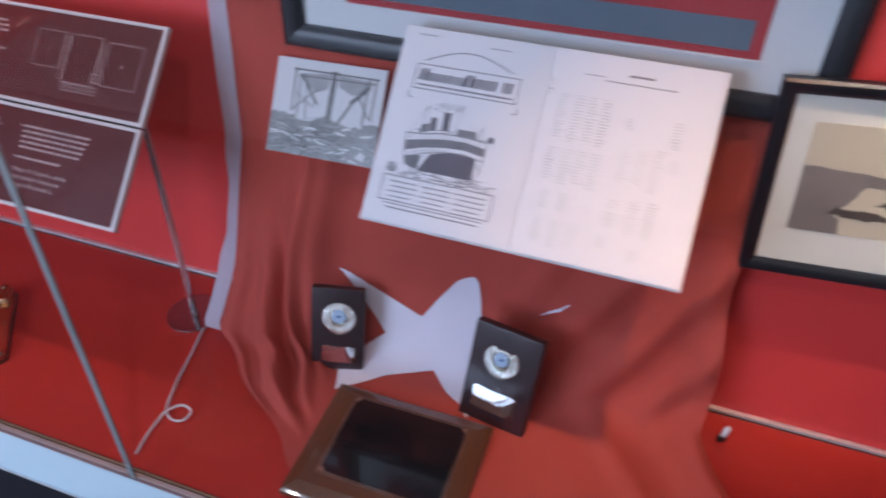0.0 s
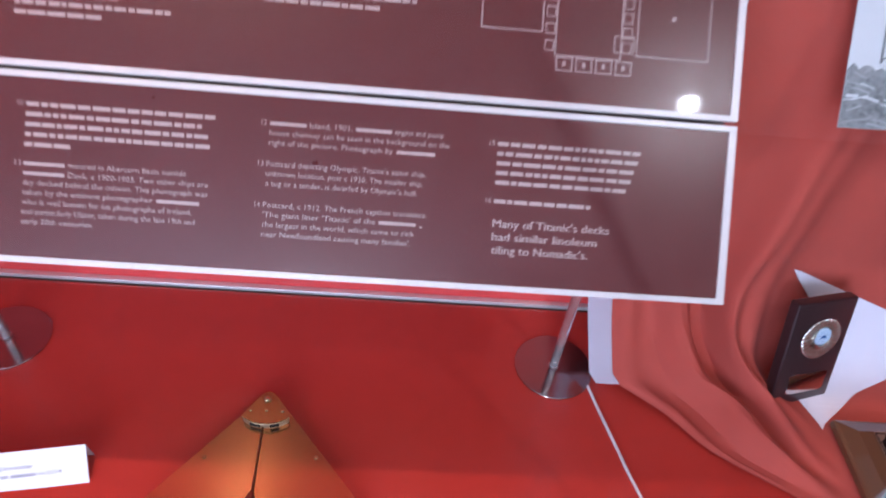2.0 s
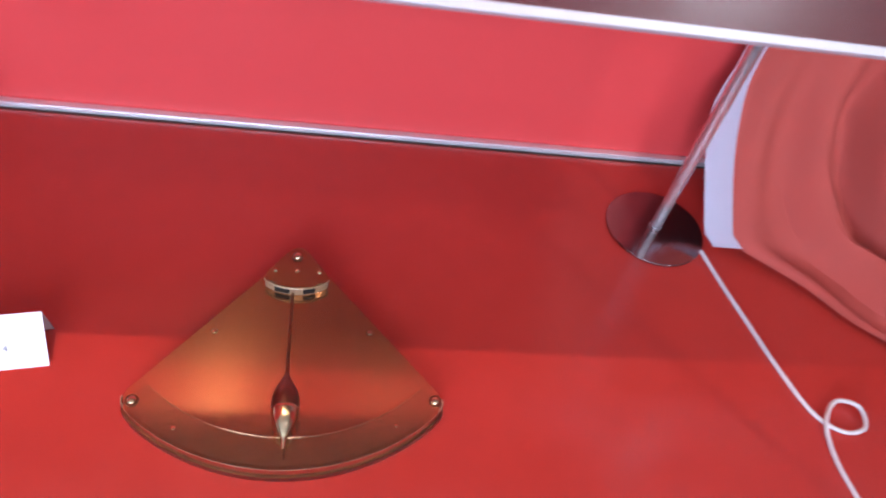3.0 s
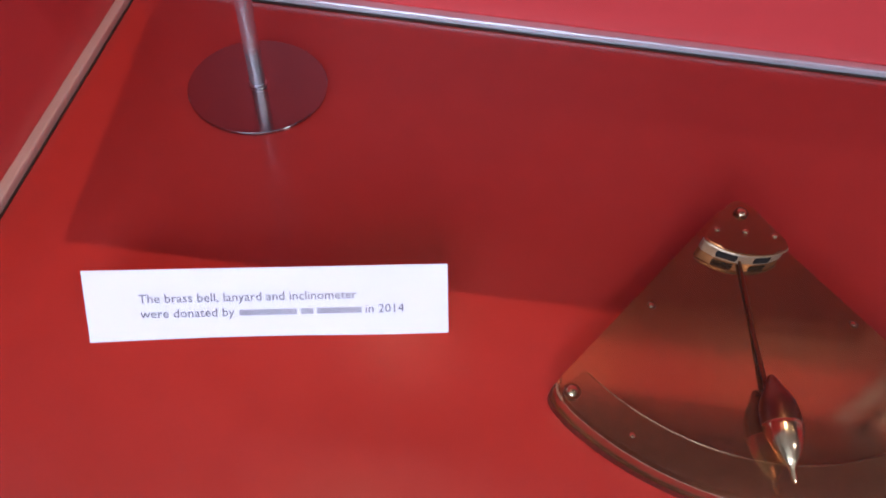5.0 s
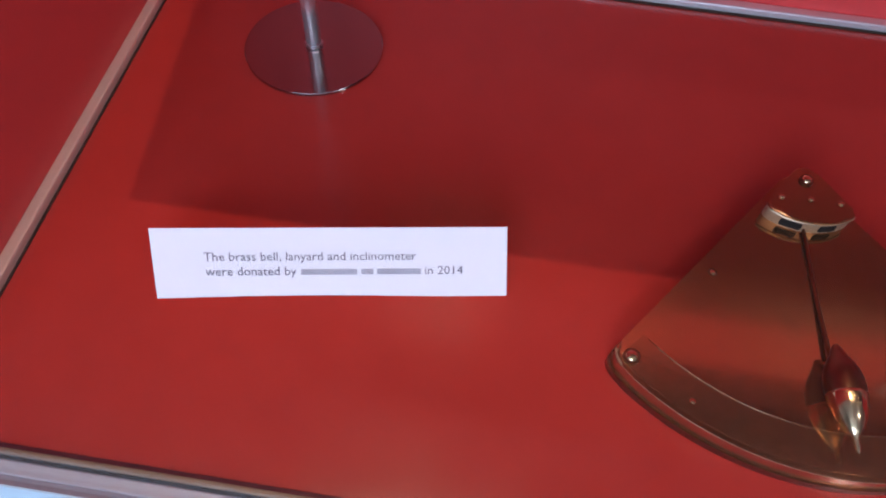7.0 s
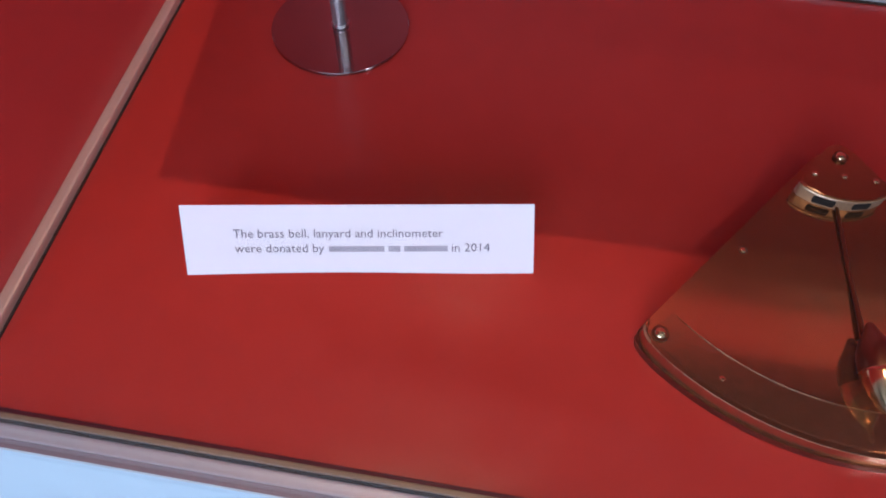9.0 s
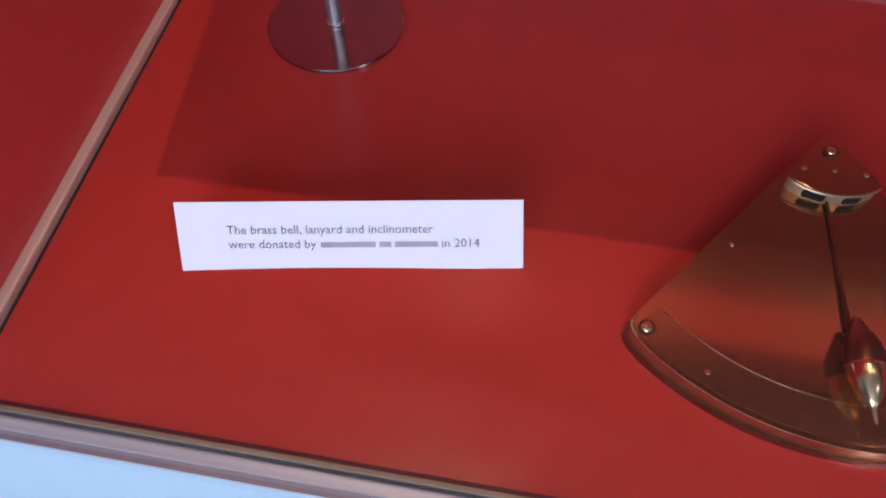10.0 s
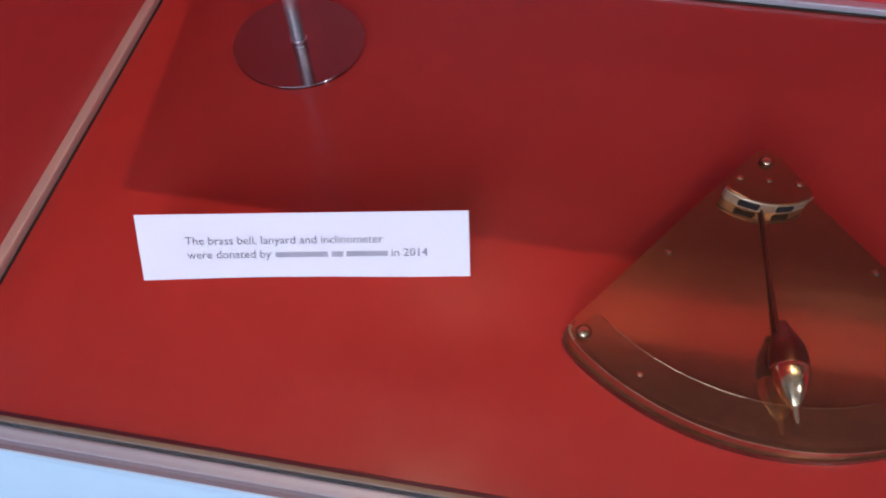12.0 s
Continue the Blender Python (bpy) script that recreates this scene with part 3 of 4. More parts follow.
def paragraph(parent, x, v, lines, number, size=0.0071, pitch=0.0088, bold=False):
    """lines: (text or None, width). None is print too small to read; ~ in a text stands for a word shown as a bar."""
    bm = bmesh.new()
    if number:
        join(bm, letters(number, 0.0048 * len(number) / 2, size), Matrix.Translation((x - 0.0075, v - size * 0.7, 0.0003)))
    for i, (text, width) in enumerate(lines):
        base = v - size * 0.7 - i * pitch
        if text is None:
            word_bars(bm, x, base, width, size)
            continue
        pieces = text.split("~")
        total = sum(len(p) for p in pieces) + 12 * (len(pieces) - 1)
        at = x
        for j, piece in enumerate(pieces):
            if piece.strip():
                w = width * len(piece.strip()) / total
                join(bm, letters(piece.strip(), w, size), Matrix.Translation((at, base, 0.0003)))
                at += w + width / total
            if j < len(pieces) - 1:
                box(at, at + width * 11 / total, base + size * 0.04, base + size * 0.48, 0.0001, 0.0004, bm=bm)
                at += width * 12 / total
    if bold:
        twin = bm.copy()
        join(bm, twin, Matrix.Translation((0.0005, 0, 0.0001)))
    return tagged(part("heading" if bold else "paragraph", bm, SIGN_INK, parent), kind="stuff")


W = 0.162
paragraph(lower, 0.168 + SX, 0.142, [(None, W), (None, W * 0.95), (None, W), (None, W), (None, W * 0.5)], "8")
paragraph(lower, 0.168 + SX, 0.092, [(None, W), (None, W * 0.9), (None, W * 0.97), (None, W), (None, W * 0.6)], "9")
paragraph(lower, 0.362 + SX, 0.142, [(None, W), (None, W * 0.93), (None, W), (None, W), (None, W * 0.27)], "10")
paragraph(lower, 0.362 + SX, 0.090, [("~ moored in Abercorn Basin outside", W * 0.88), ("~ Dock, c 1900-1903. Two other ships are", W), ("dry docked behind the caisson. This photograph was", W * 0.98),
                                     ("taken by the eminent photographer ~", W * 0.96), ("who is well known for his photographs of Ireland,", W * 0.9),
                                     ("and particularly Ulster, taken during the late 19th and", W * 0.92), ("early 20th centuries.", W * 0.38)], "11", pitch=0.0085)
paragraph(lower, 0.572 + SX, 0.141, [("~ Island, 1901. ~ engine and pump", W), ("house chimney can be seen in the background on the", W), ("right of the picture. Photograph by ~", W * 0.94)], "12")
paragraph(lower, 0.571 + SX, 0.1045, [("Postcard depicting Olympic, Titanic's sister ship,", 0.143), ("unknown location, post c 1920. The smaller ship,", 0.141), ("a tug or a tender, is dwarfed by Olympic's hull.", 0.136)], "13")
paragraph(lower, 0.570 + SX, 0.0675, [("Postcard, c 1912. The French caption translates:", 0.147), ("'The giant liner 'Titanic' of the ~,", 0.144), ("the largest in the world, which came to sink", 0.137), ("near Newfoundland causing many families'.", 0.134)], "14")
paragraph(lower, 0.778 + SX, 0.138, [(None, 0.136), (None, 0.134), (None, 0.13), (None, 0.126), (None, 0.126)], "15")
paragraph(lower, 0.778 + SX, 0.0855, [(None, 0.09)], "16")
paragraph(lower, 0.778 + SX, 0.066, [("Many of Titanic's decks", 0.109), ("had similar linoleum", 0.098), ("tiling to Nomadic's.", 0.09)], "", size=0.0105, pitch=0.0122, bold=True)
for cx, tops in ((0.14, (0.31, 0.268, 0.232)), (0.348, (0.31, 0.275, 0.248, 0.230)), (0.56, (0.308, 0.268))):
    for k, top in enumerate(tops):
        n = 4 if top > 0.3 else 3 if k == 1 else 2
        paragraph(upper, cx + SX, top, [(None, rng.uniform(0.12, 0.137)) for _ in range(n - 1)] + [(None, rng.uniform(0.06, 0.13))], "")


def outline(bm, x0, x1, v0, v1, w=0.0011):
    for a, b, c, d in ((x0, x1, v0, v0 + w), (x0, x1, v1 - w, v1), (x0, x0 + w, v0 + w, v1 - w), (x1 - w, x1, v0 + w, v1 - w)):
        box(a, b, c, d, 0.0001, 0.0004, bm=bm)


def line_plan():
    bm = bmesh.new()
    outline(bm, 0.755 + SX, 0.812 + SX, 0.239, 0.302)
    outline(bm, 0.824 + SX, 0.886 + SX, 0.219, 0.302)
    outline(bm, 0.900 + SX, 0.969 + SX, 0.224, 0.298)
    for k in range(5):
        outline(bm, 0.8145 + SX, 0.8235 + SX, 0.223 + k * 0.0155, 0.233 + k * 0.0155, 0.0009)
        outline(bm, 0.8865 + SX, 0.8955 + SX, 0.226 + k * 0.0135, 0.236 + k * 0.0135, 0.0009)
    for k in range(4):
        a = 0.826 + k * 0.0185 + SX
        outline(bm, a, a + 0.0155, 0.2055, 0.2185)
        box(a + 0.006, a + 0.009, 0.210, 0.2145, 0.0001, 0.0004, bm=bm)
    outline(bm, 0.879 + SX, 0.898 + SX, 0.226, 0.242)
    box(0.932 + SX, 0.936 + SX, 0.259, 0.263, 0.0001, 0.0004, bm=bm)
    box(0.782 + SX, 0.785 + SX, 0.268, 0.272, 0.0001, 0.0004, bm=bm)
    return bm


tagged(part("plan_lines", line_plan(), SIGN_INK, upper, "thin pale plan of cases on the panel"), kind="stuff")

SIGN_INV = SIGN_M.inverted()


def post(x, y):
    """A chrome post on a round mirror-polished foot, from the floor to the back of the panel."""
    foot = lathe([(0.0, 0.0), (0.0566, 0.0), (0.0572, 0.0006), (0.0572, 0.0028), (0.0566, 0.0034), (0.0, 0.0036)], 64, SIGN_INV @ Matrix.Translation((x, y, 0.0)))
    bmesh.ops.remove_doubles(foot, verts=foot.verts, dist=1e-6)
    part("foot", foot, CHROME, sign, "mirror-polished round foot", smooth=True)
    p0, p1 = Vector((x, y, 0.0034)), Vector((x, y, 0.558))
    rod = sweep([SIGN_INV @ p0, SIGN_INV @ p1], 0.0066, 24)
    stem = part("post", rod, POST, sign, "chrome post", smooth=True)
    part("collar", sweep([SIGN_INV @ (p0 + (p1 - p0) * 0.002), SIGN_INV @ (p0 + (p1 - p0) * 0.006)], 0.0071, 24), STEEL, stem, smooth=True)
    part("socket", sweep([SIGN_INV @ (p1 - (p1 - p0).normalized() * 0.012), SIGN_INV @ p1], 0.0085, 20), STEEL, stem, smooth=True)


post(0.1465, 0.3555)
post(0.923, 0.3555)


# ---- the inclinometer ----
PIVOT_Y, ARC_R, APEX_Y = 0.130, 0.188, 0.171


def fillet(p, a, b, r, k=6):
    """Rounds the corner p between its neighbours a and b."""
    p, a, b = Vector(p), Vector(a), Vector(b)
    s, e = p + (a - p).normalized() * r, p + (b - p).normalized() * r
    return [tuple(s * (1 - t) ** 2 + p * 2 * t * (1 - t) + e * t * t) for t in [i / k for i in range(k + 1)]]


def sector(grow=0.0, n=44):
    """Outline of the quadrant plate: straight sides from the apex, an arc about the pivot below, rounded corners."""
    slope = 1.25
    apex = APEX_Y + grow * 1.6
    r = ARC_R + grow
    lx = 0.1355 + grow * 1.2
    ly = apex - slope * lx
    a0 = math.atan2(lx, PIVOT_Y - ly)
    arc = [(r * math.sin(a), PIVOT_Y - r * math.cos(a)) for a in [-a0 + 2 * a0 * i / n for i in range(n + 1)]]
    return (fillet((0, apex), (lx, ly), (-lx, ly), 0.019) + fillet((-lx, ly), (0, apex), arc[3], 0.011) + arc[3:-3]
            + fillet((lx, ly), arc[-4], (0, apex), 0.011))


def arc_band(r0, r1, half, n=40):
    """Outline of a ring's part about the pivot."""
    turn = [radians(-half + 2 * half * i / n) for i in range(n + 1)]
    return ([(r1 * math.sin(a), PIVOT_Y - r1 * math.cos(a)) for a in turn]
            + [(r0 * math.sin(a), PIVOT_Y - r0 * math.cos(a)) for a in reversed(turn)])


INC = pose(0.530, 0.108, 0.0, 0, 0, 1.2)
inclinometer = thing("inclinometer", INC, "polished brass ship's inclinometer with a pendulum lying on the red floor", "inclinometer")
part("body", prism(sector(), 0.0055, 0.019, 0.0022), BRASS, inclinometer, smooth=True)
part("rim", prism(sector(0.0016), 0.0, 0.0065, 0.0012), BRASS_DARK, inclinometer, smooth=True)
# paler brass strip puts the bright edge highlight into colour
part("edge_highlight", sweep([(x * 0.9965, PIVOT_Y + (y - PIVOT_Y) * 0.9965, 0.0183) for x, y in sector()][9:-2], 0.0008, 6), BRASS_PALE, inclinometer, "pale strip painting the highlight along the plate edge", smooth=True)
band = part("scale_band", prism(arc_band(0.1615, 0.1845, 45), 0.0188, 0.0194, 0.0003), BRASS_BAND, inclinometer, "duller brass scale along the arc", smooth=True)
part("scale_line", sweep([(0.1612 * math.sin(a), PIVOT_Y - 0.1612 * math.cos(a), 0.0196) for a in [radians(-44 + 88 * i / 40) for i in range(41)]], 0.00045, 6), BRASS_BRIGHT, band, "bright engraved scale line", smooth=True)


def cap_outline(k=1.0):
    """A rounded triangle over the apex whose lower side is an arc."""
    low = [(k * 0.0535 * math.sin(a), 0.1645 - k * 0.0535 * math.cos(a)) for a in [radians(-34 + 68 * i / 18) for i in range(19)]]
    top, lx, ly = 0.132 + 0.035 * k, low[-1][0] + 0.0015, low[-1][1] + 0.0015
    return fillet((0, top), (lx, ly), (-lx, ly), 0.017 * k) + fillet((-lx, ly), (0, top), low[3], 0.006) + low[3:-3] + fillet((lx, ly), low[-4], (0, top), 0.006)


cap = part("pivot_housing", prism(cap_outline(0.99), 0.019, 0.0285, 0.0), BRASS_PALE, inclinometer, "raised brass pivot housing", smooth=True)
part("cap_plate", prism(cap_outline(1.0), 0.0285, 0.0318, 0.0013), BRASS, cap, smooth=True)
part("cap_edge", sweep([(x, y, 0.0292) for x, y in cap_outline(1.003)][10:-3], 0.0007, 6), BRASS_PALE, cap, "pale bright lip of the cap", smooth=True)
for turn, wide in ((-14, 0.0075), (13, 0.0060)):
    slot = box(-wide, wide, -0.0540, -0.047, 0.0205, 0.0272, 0.0018)
    slot.transform(Matrix.Translation((0, 0.1645, 0)) @ Matrix.Rotation(radians(turn), 4, "Z"))
    part("slot", slot, DARK_HOLE, cap, "dark slot")


def round_screw(x, y, z, r):
    s = part("screw", ball(r, (x, y, z), 0.7), BRASS_BRIGHT, inclinometer, "domed brass screw", smooth=True)
    part("screw_seat", cylinder(r * 1.25, z - 0.001, z + 0.0006, Matrix.Translation((x, y, 0)), 16), BRASS_DARK, s, smooth=True)


round_screw(-0.1225, 0.000, 0.0202, 0.0042)
round_screw(0.1250, 0.003, 0.0202, 0.0042)
round_screw(-0.0008, 0.1465, 0.0330, 0.0038)
for x, y, z in ((0.0, 0.1305, 0.0322), (-0.0200, 0.1300, 0.0322), (0.0205, 0.1296, 0.0322)):
    part("cap_rivet", ball(0.0023, (x, y, z), 0.5, seg=10), BRASS_BRIGHT, cap, smooth=True)
for x, y in ((-0.0676, 0.069), (0.0685, 0.0716), (-0.0868, -0.0235), (0.0905, -0.0200)):
    pin = part("rivet", ball(0.0020, (x, y, 0.0191), 0.4, seg=10), BRASS_BRIGHT, inclinometer, smooth=True)
    part("rivet_seat", lathe([(0.0021, 0.0188), (0.0021, 0.0193), (0.0028, 0.0193), (0.0030, 0.0188)], 14, Matrix.Translation((x, y, 0))), BRASS_DARK, pin, smooth=True)
pendulum = part("pendulum_rod", sweep([(-0.0030, 0.1165, 0.0212), (-0.0025, 0.06, 0.0204), (-0.0018, 0.016, 0.0225)], [0.0012, 0.0012, 0.0016], 10), BRASS_DARK, inclinometer, "thin dark pendulum rod", smooth=True)
bob_turn = Matrix.Translation((-0.0018, 0.030, 0.0302)) @ pose(0, 0, 0, 90, 0, 1.5)
# one metal: the bob's dark and bright reflections are put into two colours
part("bob", lathe([(0.0018, 0.010), (0.0034, 0.013), (0.0050, 0.017), (0.0082, 0.0225), (0.0104, 0.028), (0.0113, 0.033), (0.0115, 0.038), (0.0112, 0.0415)], 28, bob_turn), BRASS_DARK, pendulum, "upper half of the plumb bob, dark reflection in its colour", smooth=True)
part("bob_tip", lathe([(0.0112, 0.0416), (0.0116, 0.0425), (0.0114, 0.0445), (0.0104, 0.050), (0.0084, 0.056), (0.0056, 0.062), (0.0030, 0.0655), (0.0018, 0.067), (0.0016, 0.0735), (0.0003, 0.076)], 28, bob_turn), BRASS_BRIGHT, pendulum, "pointed tip of the plumb bob, bright reflection in its colour", smooth=True)


# ---- the folded card ----
CARD_A, CARD_B = Vector((0.104, 0.1055, 0.0)), Vector((0.329, 0.146, 0.0))
card_u = (CARD_B - CARD_A).normalized()
card_back = Vector((-card_u.y, card_u.x, 0))
CARD = basis(CARD_A, card_u, card_back * 0.031 + Vector((0, 0, 0.0355)))
CARD_W, CARD_H = (CARD_B - CARD_A).length, 0.0472
card = thing("caption_card", CARD, "white folded paper card with two printed lines on the red floor", "card")


def card_sheet():
    """The front flap, slightly bowed along its foot, folded over at the top into the flap behind."""
    bm = bmesh.new()
    n, rows = 12, []
    for i in range(n + 1):
        t = i / n
        foot = 0.0014 * math.sin(math.pi * min(1, t * 1.25))
        rows.append([(CARD_W * t, foot, 0.0), (CARD_W * t - 0.001, CARD_H, 0.0), (CARD_W * t - 0.0012, CARD_H, -0.0006),
                     (CARD_W * t - 0.004 * (1 - t), 0.012, -0.045), (CARD_W * t - 0.004 * (1 - t), 0.0116, -0.0446), (CARD_W * t - 0.001, CARD_H - 0.0008, -0.0007), (CARD_W * t, foot, -0.0005)])
    rings = [[bm.verts.new(p) for p in row] for row in rows]
    m = len(rows[0])
    for a, b in zip(rings, rings[1:]):
        for k in range(m):
            bm.faces.new((a[k], b[k], b[(k + 1) % m], a[(k + 1) % m]))
    bm.faces.new(rings[0])
    bm.faces.new(list(reversed(rings[-1])))
    return bm


sheet = part("sheet", card_sheet(), PAPER, card)
K = CARD_W / 605.0
part("printed_line", join(bmesh.new(), letters("The brass bell, lanyard and inclinometer", 361 * K, 0.0083), Matrix.Translation((85 * K, 0.0255, 0.0004))), INK, sheet)


def second_line():
    bm = bmesh.new()
    join(bm, letters("were donated by", 154 * K, 0.0083), Matrix.Translation((86 * K, 0.0155, 0.0004)))
    join(bm, letters("in 2014", 66 * K, 0.0083), Matrix.Translation((461 * K, 0.0155, 0.0004)))
    return bm


tagged(part("printed_line", second_line(), INK, sheet), kind="stuff")
for a, b in ((248, 344), (351, 372), (378, 454)):
    part("printed_bar", box(a * K, b * K, 0.0157, 0.0194, 0.0001, 0.0004), BAR_INK, sheet, "plain grey printed bar")


# ---- the open magazine ----
BOOK = basis((1.384, 0.246, 0.440), (1, -0.012, 0.004), (0, 0.187, 0.216))
BW, BH, GUT = 0.447, 0.286, 0.221
magazine = thing("open_magazine", BOOK, "open white printed magazine showing a ship drawing", "magazine")


def page_block(x0, x1, spine_at_right):
    """A thin stack of leaves whose top sheet swells and dips into the spine."""
    bm = bmesh.new()
    n = 22
    top, low = [], []
    for i in range(n + 1):
        t = i / n
        d = (1 - t) if spine_at_right else t
        h = 0.0035 + 0.0045 * (1 - math.exp(-d * 9)) - 0.002 * d
        x = x0 + (x1 - x0) * t
        top.append([bm.verts.new((x, v, h)) for v in (0, BH)])
        low.append([bm.verts.new((x, v, 0)) for v in (0, BH)])
    for i in range(n):
        bm.faces.new((top[i][0], top[i + 1][0], top[i + 1][1], top[i][1]))
        bm.faces.new((low[i][0], low[i][1], low[i + 1][1], low[i + 1][0]))
        for k in (0, 1):
            bm.faces.new((top[i][k], low[i][k], low[i + 1][k], top[i + 1][k]))
    for i in (0, n):
        bm.faces.new((top[i][0], top[i][1], low[i][1], low[i][0]))
    return bm


def page_height(x):
    d = (GUT - x) / GUT if x < GUT else (x - GUT) / (BW - GUT)
    return 0.0035 + 0.0045 * (1 - math.exp(-d * 9)) - 0.002 * d + 0.0002


left_page = part("page_stack", page_block(0, GUT - 0.0004, True), PAPER, magazine, smooth=True)
right_page = part("page_stack", page_block(GUT + 0.0004, BW, False), PAPER, magazine, smooth=True)
part("cover", box(-0.003, BW + 0.003, -0.003, BH + 0.003, -0.0012, -0.0001), PAPER, magazine, "paper cover")
part("leaf_edge", box(-0.001, BW + 0.001, -0.0022, 0.0, 0.0001, 0.0012), PALE_INK, magazine)


def stroke(bm, pts, w=0.0009, closed=False):
    """A printed line on the page as a thin flat ribbon that follows the page's curve."""
    pts = list(pts) + ([pts[0]] if closed else [])
    for (xa, ya), (xb, yb) in zip(pts, pts[1:]):
        d = Vector((xb - xa, yb - ya))
        if d.length < 1e-6:
            continue
        q = Vector((-d.y, d.x)).normalized() * w / 2
        n = max(1, int(abs(d.x) / 0.006))
        for k in range(n):
            x0, y0, x1, y1 = xa + d.x * k / n, ya + d.y * k / n, xa + d.x * (k + 1) / n, ya + d.y * (k + 1) / n
            bm.faces.new([bm.verts.new((x, y, page_height(x))) for x, y in ((x0 - q.x, y0 - q.y), (x1 - q.x, y1 - q.y), (x1 + q.x, y1 + q.y), (x0 + q.x, y0 + q.y))])


def shape(bm, pts, up=0.00022):
    bm.faces.new([bm.verts.new((x, y, page_height(x) + up)) for x, y in pts])


def advert_lines():
    bm = bmesh.new()
    stroke(bm, [(0.030, 0.2335), (0.183, 0.2335), (0.183, 0.198), (0.030, 0.198)], 0.0013, True)
    stroke(bm, [(0.040, 0.239)] + [(0.040 + 0.13 * t, 0.239 + 0.019 * math.sin(math.pi * t)) for t in [i / 14 for i in range(1, 14)]] + [(0.170, 0.239)], 0.0014)
    stroke(bm, [(0.026, 0.193), (0.026, 0.184), (0.034, 0.184)], 0.0012)
    stroke(bm, [(0.187, 0.193), (0.187, 0.184), (0.179, 0.184)], 0.0012)
    stroke(bm, [(0.020, 0.068), (0.184, 0.068), (0.184, 0.032), (0.020, 0.032)], 0.0013, True)
    stroke(bm, [(0.020, 0.078), (0.030, 0.078), (0.030, 0.070)], 0.0012)
    stroke(bm, [(0.184, 0.078), (0.174, 0.078), (0.174, 0.070)], 0.0012)
    stroke(bm, [(0.028, 0.028), (0.176, 0.028)], 0.0012)
    stroke(bm, [(0.034, 0.022), (0.170, 0.022)], 0.0016)
    for k in range(4):
        for a, b in ((0.030, 0.073), (0.080, 0.122), (0.129, 0.174)):
            stroke(bm, [(a + 0.004 * (k % 2), 0.060 - k * 0.0072), (b - 0.006 * (k == 3), 0.060 - k * 0.0072)], 0.0013)
    return bm


def advert_title():
    """The firm's name as plain heavy bars with a thin line under them."""
    bm = bmesh.new()
    for a, b, h in ((0.036, 0.044, 0.017), (0.046, 0.088, 0.012), (0.092, 0.100, 0.012), (0.104, 0.113, 0.017), (0.115, 0.150, 0.014), (0.160, 0.174, 0.015)):
        for k in range(int((b - a) / 0.0075) + 1):
            x = a + k * 0.0075
            shape(bm, [(x, 0.2105), (x + 0.0052, 0.2105), (x + 0.0066, 0.2105 + h), (x + 0.0016, 0.2105 + h)])
    stroke(bm, [(0.036, 0.204), (0.177, 0.204)], 0.0022)
    return bm


